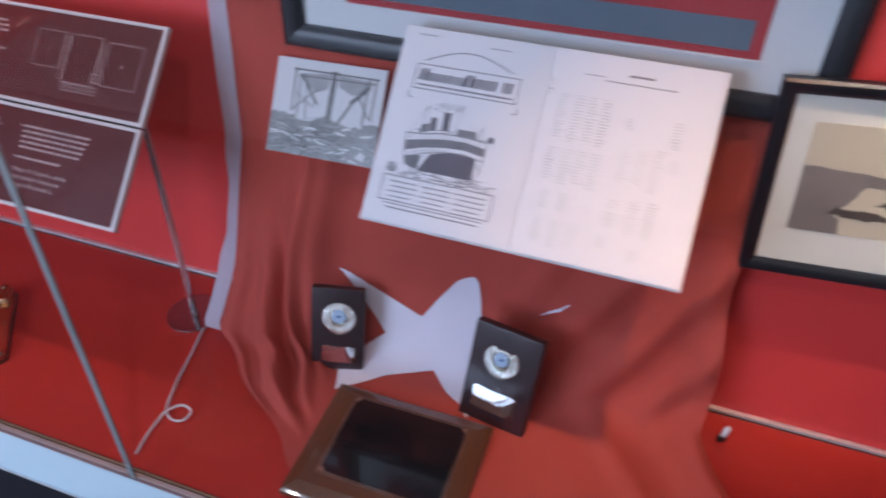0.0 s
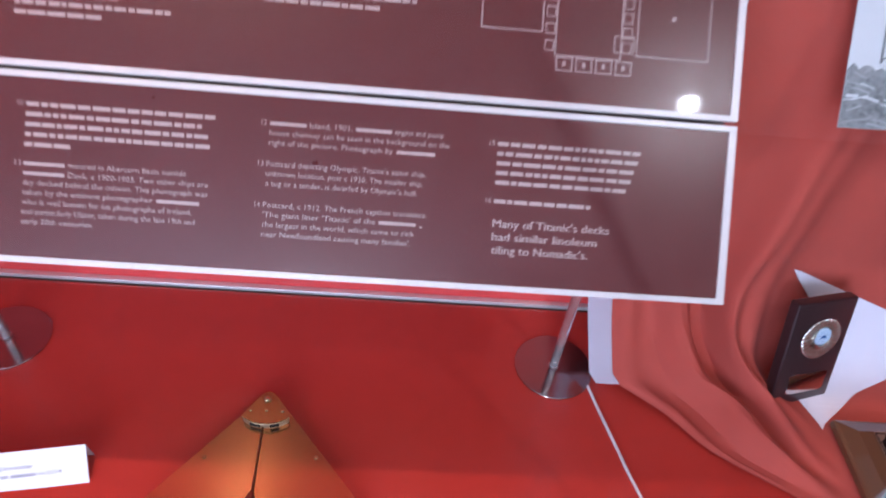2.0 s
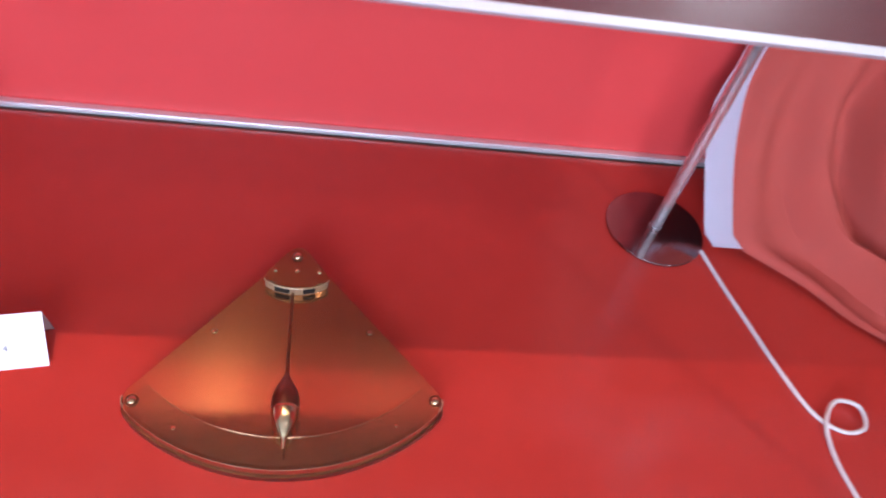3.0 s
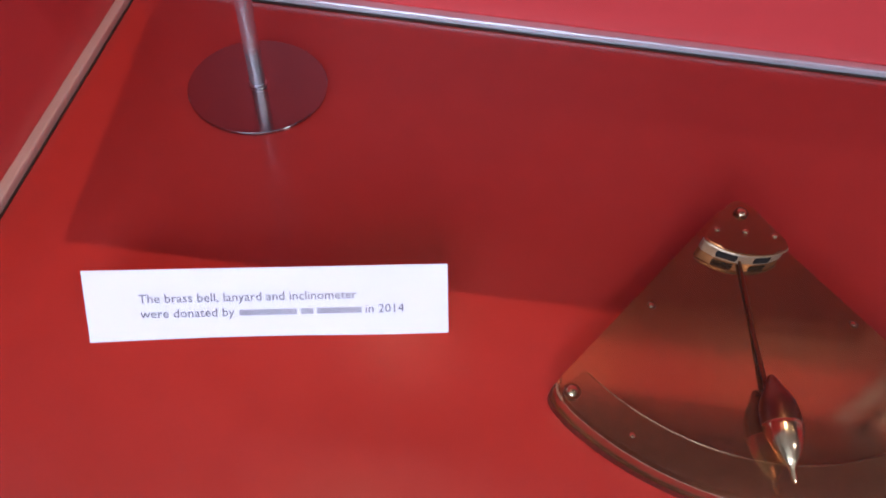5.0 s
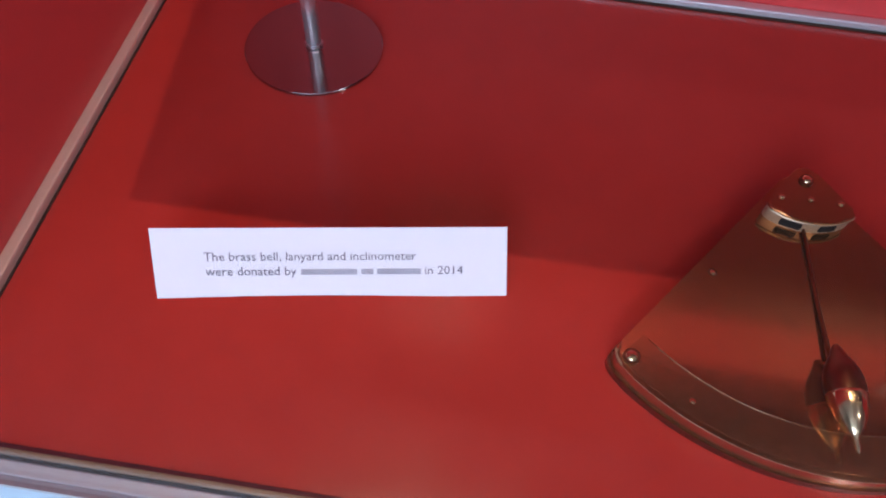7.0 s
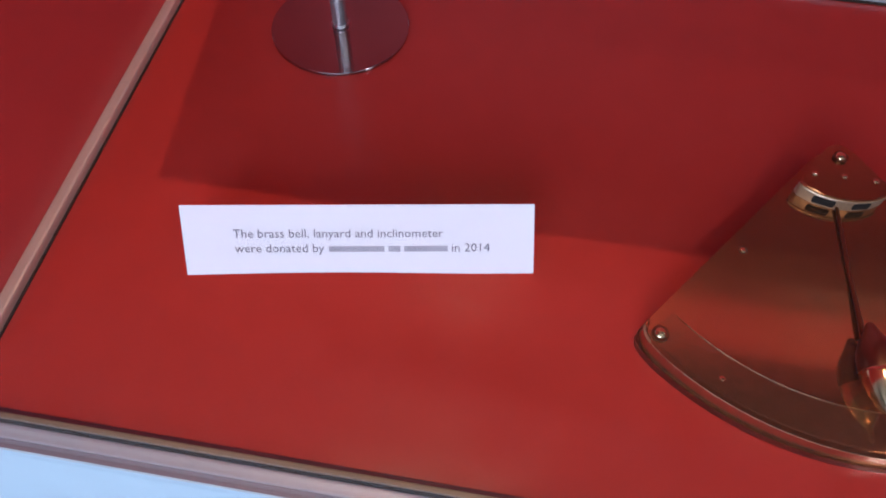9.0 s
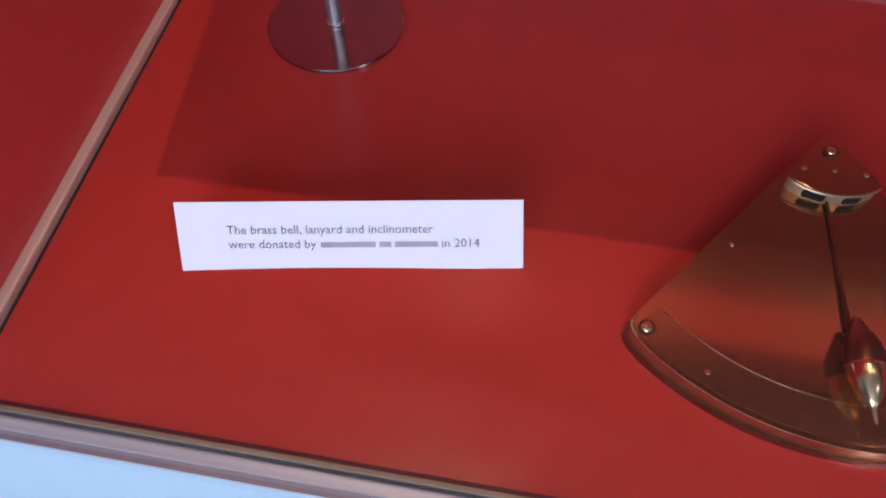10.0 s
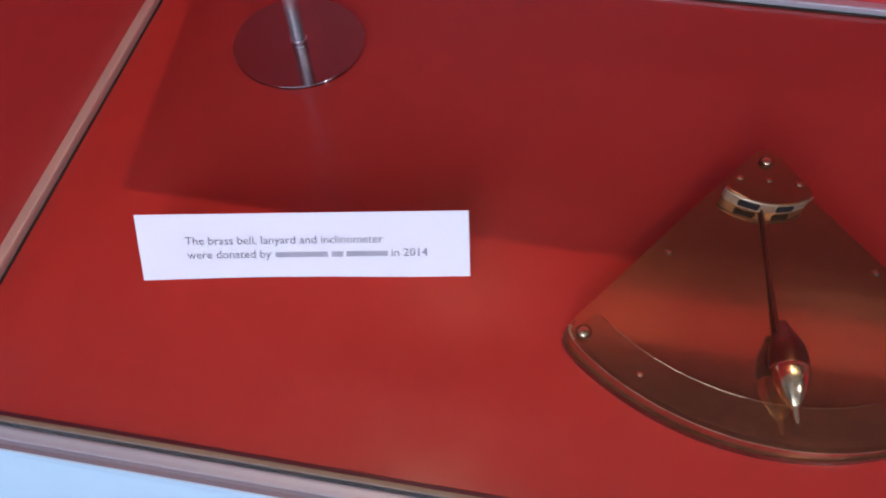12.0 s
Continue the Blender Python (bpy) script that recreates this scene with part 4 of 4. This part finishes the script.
def ship_dark():
    bm = bmesh.new()
    # the bow's shadowed side, in strips that follow the curve of the page
    low = lambda x: 0.0815 + 0.06 * max(0.0, 0.074 - x) + 0.03 * max(0.0, x - 0.13)
    high = lambda x: 0.1145 - 4.2 * (x - 0.122) ** 2 - 1.5 * max(0.0, 0.08 - x)
    for k in range(20):
        x0, x1 = 0.067 + 0.004 * k, 0.067 + 0.004 * (k + 1)
        shape(bm, [(x0, low(x0)), (x1, low(x1)), (x1, high(x1)), (x0, high(x0))])
    for x, y, top, w in ((0.0695, 0.140, 0.160, 0.0100), (0.0870, 0.143, 0.170, 0.0115)):
        shape(bm, [(x + 0.001, y), (x + w, y + 0.001), (x + w - 0.001, top), (x, top)])
    shape(bm, [(0.1571, 0.1393), (0.1590, 0.1473), (0.1660, 0.1455), (0.1657, 0.1371)])
    # masts and rigging
    for x, y, h in ((0.0605, 0.136, 0.176), (0.1085, 0.140, 0.180), (0.1445, 0.138, 0.158)):
        stroke(bm, [(x, y), (x + 0.001, h)], 0.0009)
    for a, b in (((0.061, 0.175), (0.042, 0.134)), ((0.061, 0.175), (0.088, 0.168)), ((0.109, 0.179), (0.146, 0.140)), ((0.109, 0.179), (0.098, 0.168)), ((0.145, 0.157), (0.158, 0.138))):
        stroke(bm, [a, b], 0.0005)
    # stem, sheer lines and decks
    stroke(bm, [(0.0388, 0.1327), (0.0407, 0.1041), (0.0461, 0.0879), (0.0655, 0.0828)], 0.0016)
    stroke(bm, [(0.1464, 0.0837), (0.1546, 0.0930), (0.1574, 0.1186), (0.1575, 0.1373)], 0.0012)
    for line, w in (([(0.0388, 0.1327), (0.0609, 0.1337), (0.0920, 0.1400), (0.1245, 0.1400), (0.1575, 0.1373)], 0.0013),
                    ([(0.0405, 0.1206), (0.0627, 0.1249), (0.0940, 0.1305), (0.1262, 0.1321), (0.1575, 0.1277)], 0.0020),
                    ([(0.0420, 0.1085), (0.0652, 0.1158), (0.0965, 0.1213), (0.1286, 0.1228), (0.1570, 0.1188)], 0.0024),
                    ([(0.0445, 0.0975), (0.0680, 0.1062), (0.0970, 0.1135), (0.1250, 0.1158), (0.1560, 0.1112)], 0.0012)):
        stroke(bm, line, w)
    # boats, ports and deck posts
    for k in range(14):
        x = 0.046 + k * 0.0078
        y = 0.1345 + 0.0055 * math.sin(math.pi * k / 14)
        stroke(bm, [(x, y - 0.010), (x + 0.0003, y)], 0.0008)
        if k % 2:
            stroke(bm, [(x - 0.002, y + 0.0035), (x + 0.004, y + 0.004)], 0.0018)
    for k in range(30):
        x, y = rng.uniform(0.024, 0.166), rng.uniform(0.070, 0.080)
        stroke(bm, [(x, y), (x + rng.uniform(0.003, 0.012), y + rng.uniform(-0.0012, 0.0012))], 0.0008)
    return bm


def ship_grey():
    bm = bmesh.new()
    for pts in ([(0.0415, 0.0990), (0.0461, 0.0885), (0.0655, 0.0835), (0.068, 0.104), (0.0560, 0.102)],
                [(0.0405, 0.1206), (0.0627, 0.1249), (0.0652, 0.1158), (0.0420, 0.1085)], [(0.0627, 0.1249), (0.0940, 0.1305), (0.0965, 0.1213), (0.0652, 0.1158)],
                [(0.0940, 0.1305), (0.1262, 0.1321), (0.1286, 0.1228), (0.0965, 0.1213)], [(0.1262, 0.1321), (0.1575, 0.1277), (0.1570, 0.1188), (0.1286, 0.1228)],
                [(0.1115, 0.1405), (0.1420, 0.1395), (0.1383, 0.1500), (0.1120, 0.1500)], [(0.056, 0.135), (0.069, 0.138), (0.069, 0.150), (0.058, 0.148)]):
        shape(bm, pts, 0.0001)
    for k in range(30):
        x = 0.048 + k * 0.0036
        y = 0.100 + 0.011 * math.sin(math.pi * min(1.0, k / 26))
        stroke(bm, [(x, y), (x + 0.001, y + 0.006)], 0.0007)
    for k in range(60):
        x, y = rng.uniform(0.022, 0.168), rng.uniform(0.070, 0.086)
        stroke(bm, [(x, y), (x + rng.uniform(0.004, 0.016), y + rng.uniform(-0.001, 0.001))], 0.0009)
    for k in range(12):
        y = 0.074 + 0.0011 * k
        stroke(bm, [(0.022, y), (0.034 + 0.001 * (k % 3), y)], 0.0007)
    # smoke from the funnels
    for k in range(9):
        x, y = 0.074 + 0.014 * (k % 3), 0.172 + 0.003 * (k // 3)
        stroke(bm, [(x, y), (x + 0.006, y + 0.004), (x + 0.014, y + 0.005)], 0.0007)
    return bm


tagged(part("printed_frame", advert_lines(), INK, left_page), kind="stuff")
tagged(part("printed_title", advert_title(), INK, left_page), kind="stuff")
tagged(part("ship_drawing", ship_dark(), INK, left_page, "dark hull and funnels of a printed liner"), kind="stuff")
tagged(part("ship_shading", ship_grey(), MID_INK, left_page, "grey shading of a printed liner"), kind="stuff")


def faint_columns():
    bm = bmesh.new()
    for x, top, low in ((0.240, 0.225, 0.165), (0.262, 0.225, 0.16), (0.281, 0.225, 0.165), (0.300, 0.225, 0.16), (0.240, 0.15, 0.105), (0.262, 0.15, 0.10), (0.281, 0.15, 0.105), (0.300, 0.15, 0.10),
                        (0.244, 0.09, 0.065), (0.270, 0.09, 0.065), (0.244, 0.052, 0.02), (0.268, 0.052, 0.016), (0.290, 0.052, 0.02), (0.335, 0.205, 0.19), (0.337, 0.16, 0.12), (0.358, 0.165, 0.12), (0.380, 0.17, 0.115),
                        (0.335, 0.095, 0.06), (0.362, 0.098, 0.055), (0.385, 0.1, 0.05), (0.332, 0.045, 0.03), (0.375, 0.035, 0.02), (0.395, 0.21, 0.175), (0.40, 0.16, 0.14)):
        y = top
        while y > low:
            stroke(bm, [(x, y), (x + rng.uniform(0.008, 0.015), y)], 0.0011)
            y -= 0.0042
    return bm


def page_heads():
    bm = bmesh.new()
    stroke(bm, [(0.022, 0.276), (0.052, 0.276)], 0.0011)
    stroke(bm, [(0.130, 0.270), (0.160, 0.270)], 0.0011)
    stroke(bm, [(0.325, 0.262), (0.358, 0.262)], 0.003)
    stroke(bm, [(0.295, 0.251), (0.390, 0.251)], 0.0014)
    stroke(bm, [(0.265, 0.256), (0.295, 0.256)], 0.0009)
    return bm


tagged(part("faint_print", faint_columns(), PALE_INK, right_page), kind="stuff")
tagged(part("page_heading", page_heads(), MID_INK, right_page), kind="stuff")
for v in (0.238, 0.226):
    part("staple", box(GUT + 0.0035, GUT + 0.0075, v - 0.004, v + 0.004, 0.004, 0.0062, 0.0004), STEEL, magazine, "worn steel staple")
rest = thing("book_rest", BOOK, "clear slanted rest that holds the open magazine off the back panel", "book rest")
part("plate", box(0.03, BW - 0.03, 0.004, BH - 0.01, -0.005, -0.002, 0.001), CLEAR, rest)
part("arm", sweep([BOOK.inverted() @ Vector(p) for p in ((1.61, 0.40, 0.61), (1.61, 0.478, 0.61))], 0.006, 12), STEEL, rest, smooth=True)

# ---- the loose photograph ----
PHOTO = basis((1.151, 0.3705, 0.436), (1, 0.01, 0.022), (0, 0.082, 0.131))
photo = thing("photograph", PHOTO, "unframed black and white photograph of shipyard gantries", "photograph")
PW, PH = 0.193, 0.155
print_base = part("print", box(0, PW, 0, PH, -0.0012, 0.0, 0.0003), PHOTO_SKY, photo)


def flat(bm, pts, z=0.0003):
    bm.faces.new([bm.verts.new((x, y, z)) for x, y in pts])


def rubble():
    bm = bmesh.new()
    n = 30
    up = [bm.verts.new((PW * i / n, 0.062 + 0.009 * noise.noise((i * 0.7, 1, 4)) + 0.005 * math.sin(i * 0.5), 0.0003)) for i in range(n + 1)]
    dn = [bm.verts.new((PW * i / n, 0.0, 0.0003)) for i in range(n + 1)]
    for i in range(n):
        bm.faces.new((dn[i], dn[i + 1], up[i + 1], up[i]))
    return bm


def bar(bm, xa, ya, xb, yb, w, z=0.0005):
    d = Vector((xb - xa, yb - ya))
    q = Vector((-d.y, d.x)).normalized() * w / 2
    flat(bm, [(xa - q.x, ya - q.y), (xb - q.x, yb - q.y), (xb + q.x, yb + q.y), (xa + q.x, ya + q.y)], z)


def gantry_dark():
    bm = bmesh.new()
    for a in ((0.032, 0.138, 0.182, 0.138, 0.003), (0.04, 0.128, 0.178, 0.13, 0.002), (0.036, 0.138, 0.036, 0.07, 0.0028), (0.046, 0.132, 0.080, 0.085, 0.005), (0.046, 0.13, 0.046, 0.062, 0.0025),
              (0.056, 0.12, 0.062, 0.06, 0.002), (0.105, 0.142, 0.103, 0.06, 0.0095), (0.165, 0.138, 0.163, 0.062, 0.003), (0.178, 0.138, 0.176, 0.072, 0.003), (0.168, 0.125, 0.138, 0.095, 0.007),
              (0.15, 0.11, 0.172, 0.075, 0.003), (0.036, 0.072, 0.078, 0.11, 0.0016), (0.040, 0.10, 0.075, 0.08, 0.0018), (0.12, 0.06, 0.14, 0.094, 0.004)):
        bar(bm, *a)
    return bm


def gantry_grey():
    bm = bmesh.new()
    flat(bm, [(0.044, 0.132), (0.098, 0.136), (0.095, 0.112), (0.075, 0.104), (0.05, 0.122)], 0.0004)
    flat(bm, [(0.112, 0.136), (0.172, 0.134), (0.165, 0.115), (0.14, 0.108), (0.114, 0.118)], 0.0004)
    for k in range(40):
        x, y = rng.uniform(0.0, PW - 0.03), rng.uniform(0.004, 0.06)
        bar(bm, x, y, x + rng.uniform(0.008, 0.03), y + rng.uniform(-0.008, 0.008), rng.uniform(0.001, 0.003), 0.0006)
    return bm


def rubble_light():
    bm = bmesh.new()
    for k in range(26):
        x, y = rng.uniform(0.0, PW - 0.025), rng.uniform(0.004, 0.055)
        bar(bm, x, y, x + rng.uniform(0.006, 0.02), y + rng.uniform(-0.006, 0.006), rng.uniform(0.001, 0.004), 0.0007)
    flat(bm, [(0.160, 0.012), (0.172, 0.006), (0.178, 0.016), (0.168, 0.022)], 0.0007)
    return bm


part("rubble_tone", rubble(), PHOTO_RUBBLE, print_base)
tagged(part("gantry_shade", gantry_grey(), PHOTO_MID, print_base), kind="stuff")
tagged(part("gantry", gantry_dark(), PHOTO_DARK, print_base, "dark ironwork in the photograph"), kind="stuff")
tagged(part("rubble_light", rubble_light(), PHOTO_SKY, print_base), kind="stuff")
part("bracket", box(0.08, 0.11, 0.03, 0.05, -0.05, -0.0014, 0.002), CLEAR, photo, "clear bracket behind the print")


# ---- award shields ----
def award(name, m, w, h, label, medal_at, plate_at, plate_size, shape_kind):
    t = thing(name, m, label, "award plaque", "award plaques")
    part("board", box(-w / 2, w / 2, -0.018, 0.0, 0, h, 0.0035, seg=3), DARK_WOOD, t, smooth=True)
    part("foot_strip", box(-w / 2 + 0.006, w / 2 - 0.006, -0.001, 0.016, 0.002, 0.008, 0.001), DARK_WOOD, t)
    r = 0.029
    mx, mz = medal_at
    face = Matrix.Translation((mx, -0.018, mz)) @ pose(0, 0, 0, 90)
    medal = part("medal", lathe([(r * 0.80, 0), (r * 0.78, 0.001), (r * 0.60, 0.0014), (r * 0.58, 0.0036), (r * 0.48, 0.0042), (r * 0.42, 0.003), (r * 0.40, 0.0)], 32, face), SILVER, t, "silver medal with a wreath", smooth=True)
    part("enamel", cylinder(r * 0.46, 0.0, 0.0048, face @ Matrix.Translation((0, r * 0.16, 0)), 28, bevel=0.0008), ENAMEL, medal, "pale blue enamel centre", smooth=True)
    part("enamel_mark", prism([(-0.005, 0.003), (0.005, 0.003), (0.002, 0.008), (-0.002, 0.007)], 0.0049, 0.0053), ENAMEL_DARK, medal).matrix_basis = face
    # wreath of leaves round the rim
    leaves = bmesh.new()
    span = range(0, 360, 14) if shape_kind else range(-232, 53, 13)
    for a in span:
        for off, tilt in ((0.72, 24), (0.86, -8), (0.99, -34)):
            q = radians(a)
            p = Vector((r * off * math.cos(q), r * off * math.sin(q), 0.0016))
            bm = ball(0.0042, (0, 0, 0), 0.5, seg=8)
            bm.transform(face @ Matrix.Translation(p) @ Matrix.Rotation(q + radians(90 + tilt), 4, "Z") @ Matrix.Diagonal((1.3, 0.78, 0.8, 1)))
            join(leaves, bm, Matrix())
    part("wreath", leaves, SILVER, medal, smooth=True)
    tails = bmesh.new()
    for sgn in (-1, 1):
        prism([(0, -r * 1.2), (sgn * r * 0.5, -r * 1.02), (sgn * r * 0.62, -r * 0.78), (sgn * r * 0.15, -r * 0.95)][:: (1 if sgn > 0 else -1)], 0.0002, 0.0022, bm=tails)
    tails.transform(face)
    part("ribbon_tail", tails, SILVER, medal)
    px, pz = plate_at
    pw, ph = plate_size
    rim = [(-0.5, -0.42), (-0.36, -0.5), (0.36, -0.5), (0.5, -0.42), (0.46, 0.0), (0.5, 0.42), (0.36, 0.5), (0.0, 0.44), (-0.36, 0.5), (-0.5, 0.42), (-0.46, 0.0)]
    plate = prism([(px + a * pw, pz + b * ph) for a, b in rim], 0.018, 0.0195, 0.0006)
    plate.transform(pose(0, 0, 0, 90))
    part("engraved_plate", plate, PLATE_SILVER, t, "polished silver plate with scalloped ends")
    return t


award("award_plaque", Matrix.Translation((1.273, 0.326, 0.004)) @ pose(0, 0, 0, -17, 1.5, 15), 0.100, 0.172,
      "small dark wooden award plaque with silver medal leaning on the flag", (0.003, 0.112), (0.003, 0.036), (0.066, 0.035), True)
award("award_plaque", Matrix.Translation((1.593, 0.304, 0.003)) @ pose(0, 0, 0, -17, 0.5, -9), 0.126, 0.195,
      "larger dark wooden award plaque with silver wreath leaning on the flag", (-0.004, 0.133), (-0.004, 0.050), (0.082, 0.046), False)


# ---- the presentation plaque lying on the flag ----
def bevelled_board(w, d, z0, z1, lip):
    bm = bmesh.new()
    rings = []
    for inset, z in ((0, z0), (0, z0 + 0.010), (0.004, z0 + 0.013), (lip * 0.75, z1), (lip, z1), ):
        rings.append([bm.verts.new((sx * (w / 2 - inset), sy * (d / 2 - inset), z)) for sx, sy in ((-1, -1), (1, -1), (1, 1), (-1, 1))])
    for a, b in zip(rings, rings[1:]):
        for k in range(4):
            bm.faces.new((a[k], a[(k + 1) % 4], b[(k + 1) % 4], b[k]))
    bm.faces.new(rings[-1])
    bm.faces.new(list(reversed(rings[0])))
    return bm


plaque = thing("presentation_plaque", pose(1.456, 0.155, 0.011, 2.0, 0, 0.3), "varnished oak presentation plaque with a black plate lying on the flag", "plaque")
board = part("board", bevelled_board(0.294, 0.234, 0, 0.021, 0.03), WOOD, plaque)
plate = part("plate", box(-0.104, 0.112, -0.074, 0.094, 0.021, 0.0222, 0.0005), BLACK_PLATE, plaque, "glossy black plate")
lines = bmesh.new()
for inset in (0.0, 0.0035):
    x0, x1, y0, y1 = -0.104 + inset, 0.112 - inset, -0.074 + inset, 0.094 - inset
    for a, b, c, d in ((x0, x1, y0, y0 + 0.0016), (x0, x1, y1 - 0.0016, y1), (x0, x0 + 0.0016, y0, y1), (x1 - 0.0016, x1, y0, y1)):
        box(a, b, c, d, 0.0223, 0.0226, bm=lines)
for cx, cy in ((-0.1, -0.07), (0.108, -0.07), (0.108, 0.09), (-0.1, 0.09)):
    prism([(cx + 0.010 * math.cos(a) * (1 if cx < 0 else -1) * 1.0, cy + 0.010 * math.sin(a) * (1 if cy < 0 else -1)) for a in [radians(i * 15) for i in range(7)]] + [(cx, cy)], 0.0223, 0.0228, bm=lines)
part("border", lines, BRONZE_LINE, plate, "double bronze border line")


# ---- framed pictures on the back panel ----
def picture_frame(t, w, h, bar_w, deep):
    """Four mitred bars with a rounded face; local x across, y up, z out of the wall."""
    prof = [(0, 0), (0, deep * 0.75), (bar_w * 0.2, deep), (bar_w * 0.6, deep * 0.97), (bar_w * 0.85, deep * 0.72), (bar_w, deep * 0.6), (bar_w, 0)]
    sides = (((0, 0), (1, 0), (0, 1)), ((w, 0), (0, 1), (-1, 0)), ((w, h), (-1, 0), (0, -1)), ((0, h), (0, -1), (1, 0)))
    for (ox, oy), (dx, dy), (ix, iy) in sides:
        length = w if dx else h
        bm = bmesh.new()
        ends = []
        for e in (0, 1):
            ring = []
            for inset, z in prof:
                run = inset if e == 0 else length - inset
                ring.append(bm.verts.new((ox + dx * run + ix * inset, oy + dy * run + iy * inset, z)))
            ends.append(ring)
        n = len(prof)
        for i in range(n):
            bm.faces.new((ends[0][i], ends[0][(i + 1) % n], ends[1][(i + 1) % n], ends[1][i]))
        bm.faces.new(ends[0])
        bm.faces.new(list(reversed(ends[1])))
        part("frame_bar", bm, BLACK_FRAME, t, smooth=True)


BIG = basis((1.160, 0.470, 0.588), (1, 0, 0.003), (0, 0.0, 1))
big = thing("framed_banner", BIG, "large black-framed red textile with blue band on white mount", "framed picture")
picture_frame(big, 0.815, 0.60, 0.036, 0.022)
part("mount", box(0.03, 0.785, 0.03, 0.57, 0.002, 0.006), MAT_WHITE, big, "white mount board")
roll = bmesh.new()
box(0.105, 0.712, 0.074, 0.0785, 0.006, 0.0085, 0.001, bm=roll)
part("mount_bevel", roll, MAT_WHITE, big)
part("textile", box(0.112, 0.706, 0.0795, 0.50, 0.006, 0.008), RED_FELT, big, "red textile")
part("band", box(0.125, 0.690, 0.090, 0.130, 0.008, 0.009, 0.0003), BLUE_BAND, big, "blue-grey woven band")
for k in range(9):
    x = 0.20 + k * 0.052
    w = (0.040, 0.032, 0.042, 0.036)[k % 4]
    mark = part("woven_mark", box(x - 0.002, x + w + 0.002, 0.160, 0.212, 0.008, 0.0088), BROWN_THREAD, big, "dark edged woven block")
    part("woven_face", box(x + 0.002, x + w - 0.003, 0.168, 0.210, 0.0088, 0.0094), GOLD_THREAD, mark, "tan woven face")
pane = part("pane", box(0.034, 0.78, 0.034, 0.566, 0.0125, 0.0140), FRAME_GLASS, big)
pane.visible_shadow = False

SMALL = Matrix.Translation((1.919, 0.445, 0.360)) @ pose(0, 0, 0, 90, 0, 0) @ pose(0, 0, 0, 0, 0, 4.2)
small = thing("framed_photograph", SMALL, "black-framed sepia shore photograph in a cream mount", "framed picture")
picture_frame(small, 0.40, 0.305, 0.021, 0.016)
part("mount", box(0.018, 0.382, 0.018, 0.287, 0.002, 0.005), MAT_CREAM, small, "cream mount board")
sepia = part("sepia_print", box(0.052, 0.345, 0.078, 0.246, 0.005, 0.0058), SEPIA_SKY, small, "sepia photograph")


def tone(pts, z, ragged=0.003):
    """A printed patch with a ragged outline."""
    bm = bmesh.new()
    ring = []
    for k, (a, b) in enumerate(zip(pts, pts[1:] + pts[:1])):
        for i in range(10):
            t = i / 10
            x, y = a[0] + (b[0] - a[0]) * t, a[1] + (b[1] - a[1]) * t
            ring.append(bm.verts.new((min(max(x + ragged * noise.noise((k * 3.1 + t * 4, 2.2, z * 900)), 0.0525), 0.3445),
                                      min(max(y + ragged * noise.noise((k * 2.3 + t * 5, 7.7, z * 900)), 0.0785), 0.2455), z)))
    bmesh.ops.triangulate(bm, faces=[bm.faces.new(ring)])
    return bm


part("far_shore", tone([(0.052, 0.162), (0.14, 0.158), (0.345, 0.150), (0.345, 0.170), (0.26, 0.172), (0.15, 0.176), (0.052, 0.182)], 0.0060), SEPIA_DARK, sepia)
part("water", tone([(0.052, 0.080), (0.118, 0.078), (0.116, 0.100), (0.104, 0.112), (0.122, 0.130), (0.135, 0.160), (0.052, 0.161)], 0.0062), SEPIA_DARK, sepia, "grey-brown water in the photograph")
part("rocks", tone([(0.098, 0.112), (0.118, 0.108), (0.15, 0.104), (0.175, 0.112), (0.16, 0.122), (0.13, 0.120), (0.105, 0.122)], 0.0064, 0.006), SEPIA_BLACK, sepia, "dark rocks in the photograph")
part("rocks", tone([(0.150, 0.132), (0.20, 0.126), (0.30, 0.130), (0.30, 0.146), (0.19, 0.148)], 0.0064, 0.006), SEPIA_BLACK, sepia, "dark rocks in the photograph")
part("shallows", tone([(0.145, 0.122), (0.17, 0.117), (0.185, 0.126), (0.16, 0.132)], 0.0066), SEPIA_SKY, sepia)
pane = part("pane", box(0.02, 0.38, 0.02, 0.285, 0.0085, 0.0098), FRAME_GLASS, small)
pane.visible_shadow = False
part("hanger", box(0.17, 0.23, 0.26, 0.28, -0.038, 0.0, 0.001), STEEL, small)

# white card pinned above the hoist, and the small clip by the back strip
label_card = thing("white_label", basis((1.058, 0.452, 0.654), (1, 0, 0.05), (0, 0.02, 1)), "small white card pinned to the back panel over the flag", "label")
part("sheet", box(0, 0.082, 0, 0.055, 0, 0.0012, 0.0003), PAPER, label_card)
part("pin", cylinder(0.002, -0.024, 0.003, Matrix.Translation((0.041, 0.05, 0)), 10), STEEL, label_card)
clip = thing("small_clip", pose(1.984, 0.405, 0.0, 0, 14, 30), "small black clip with a white tip on the floor", "clip")
part("base", box(-0.007, 0.007, -0.005, 0.005, 0.0018, 0.014, 0.002), BLACK_FRAME, clip)
part("tip", lathe([(0.0045, 0.013), (0.0055, 0.015), (0.0055, 0.032), (0.004, 0.036)], 16), PAPER, clip, "white tip", smooth=True)
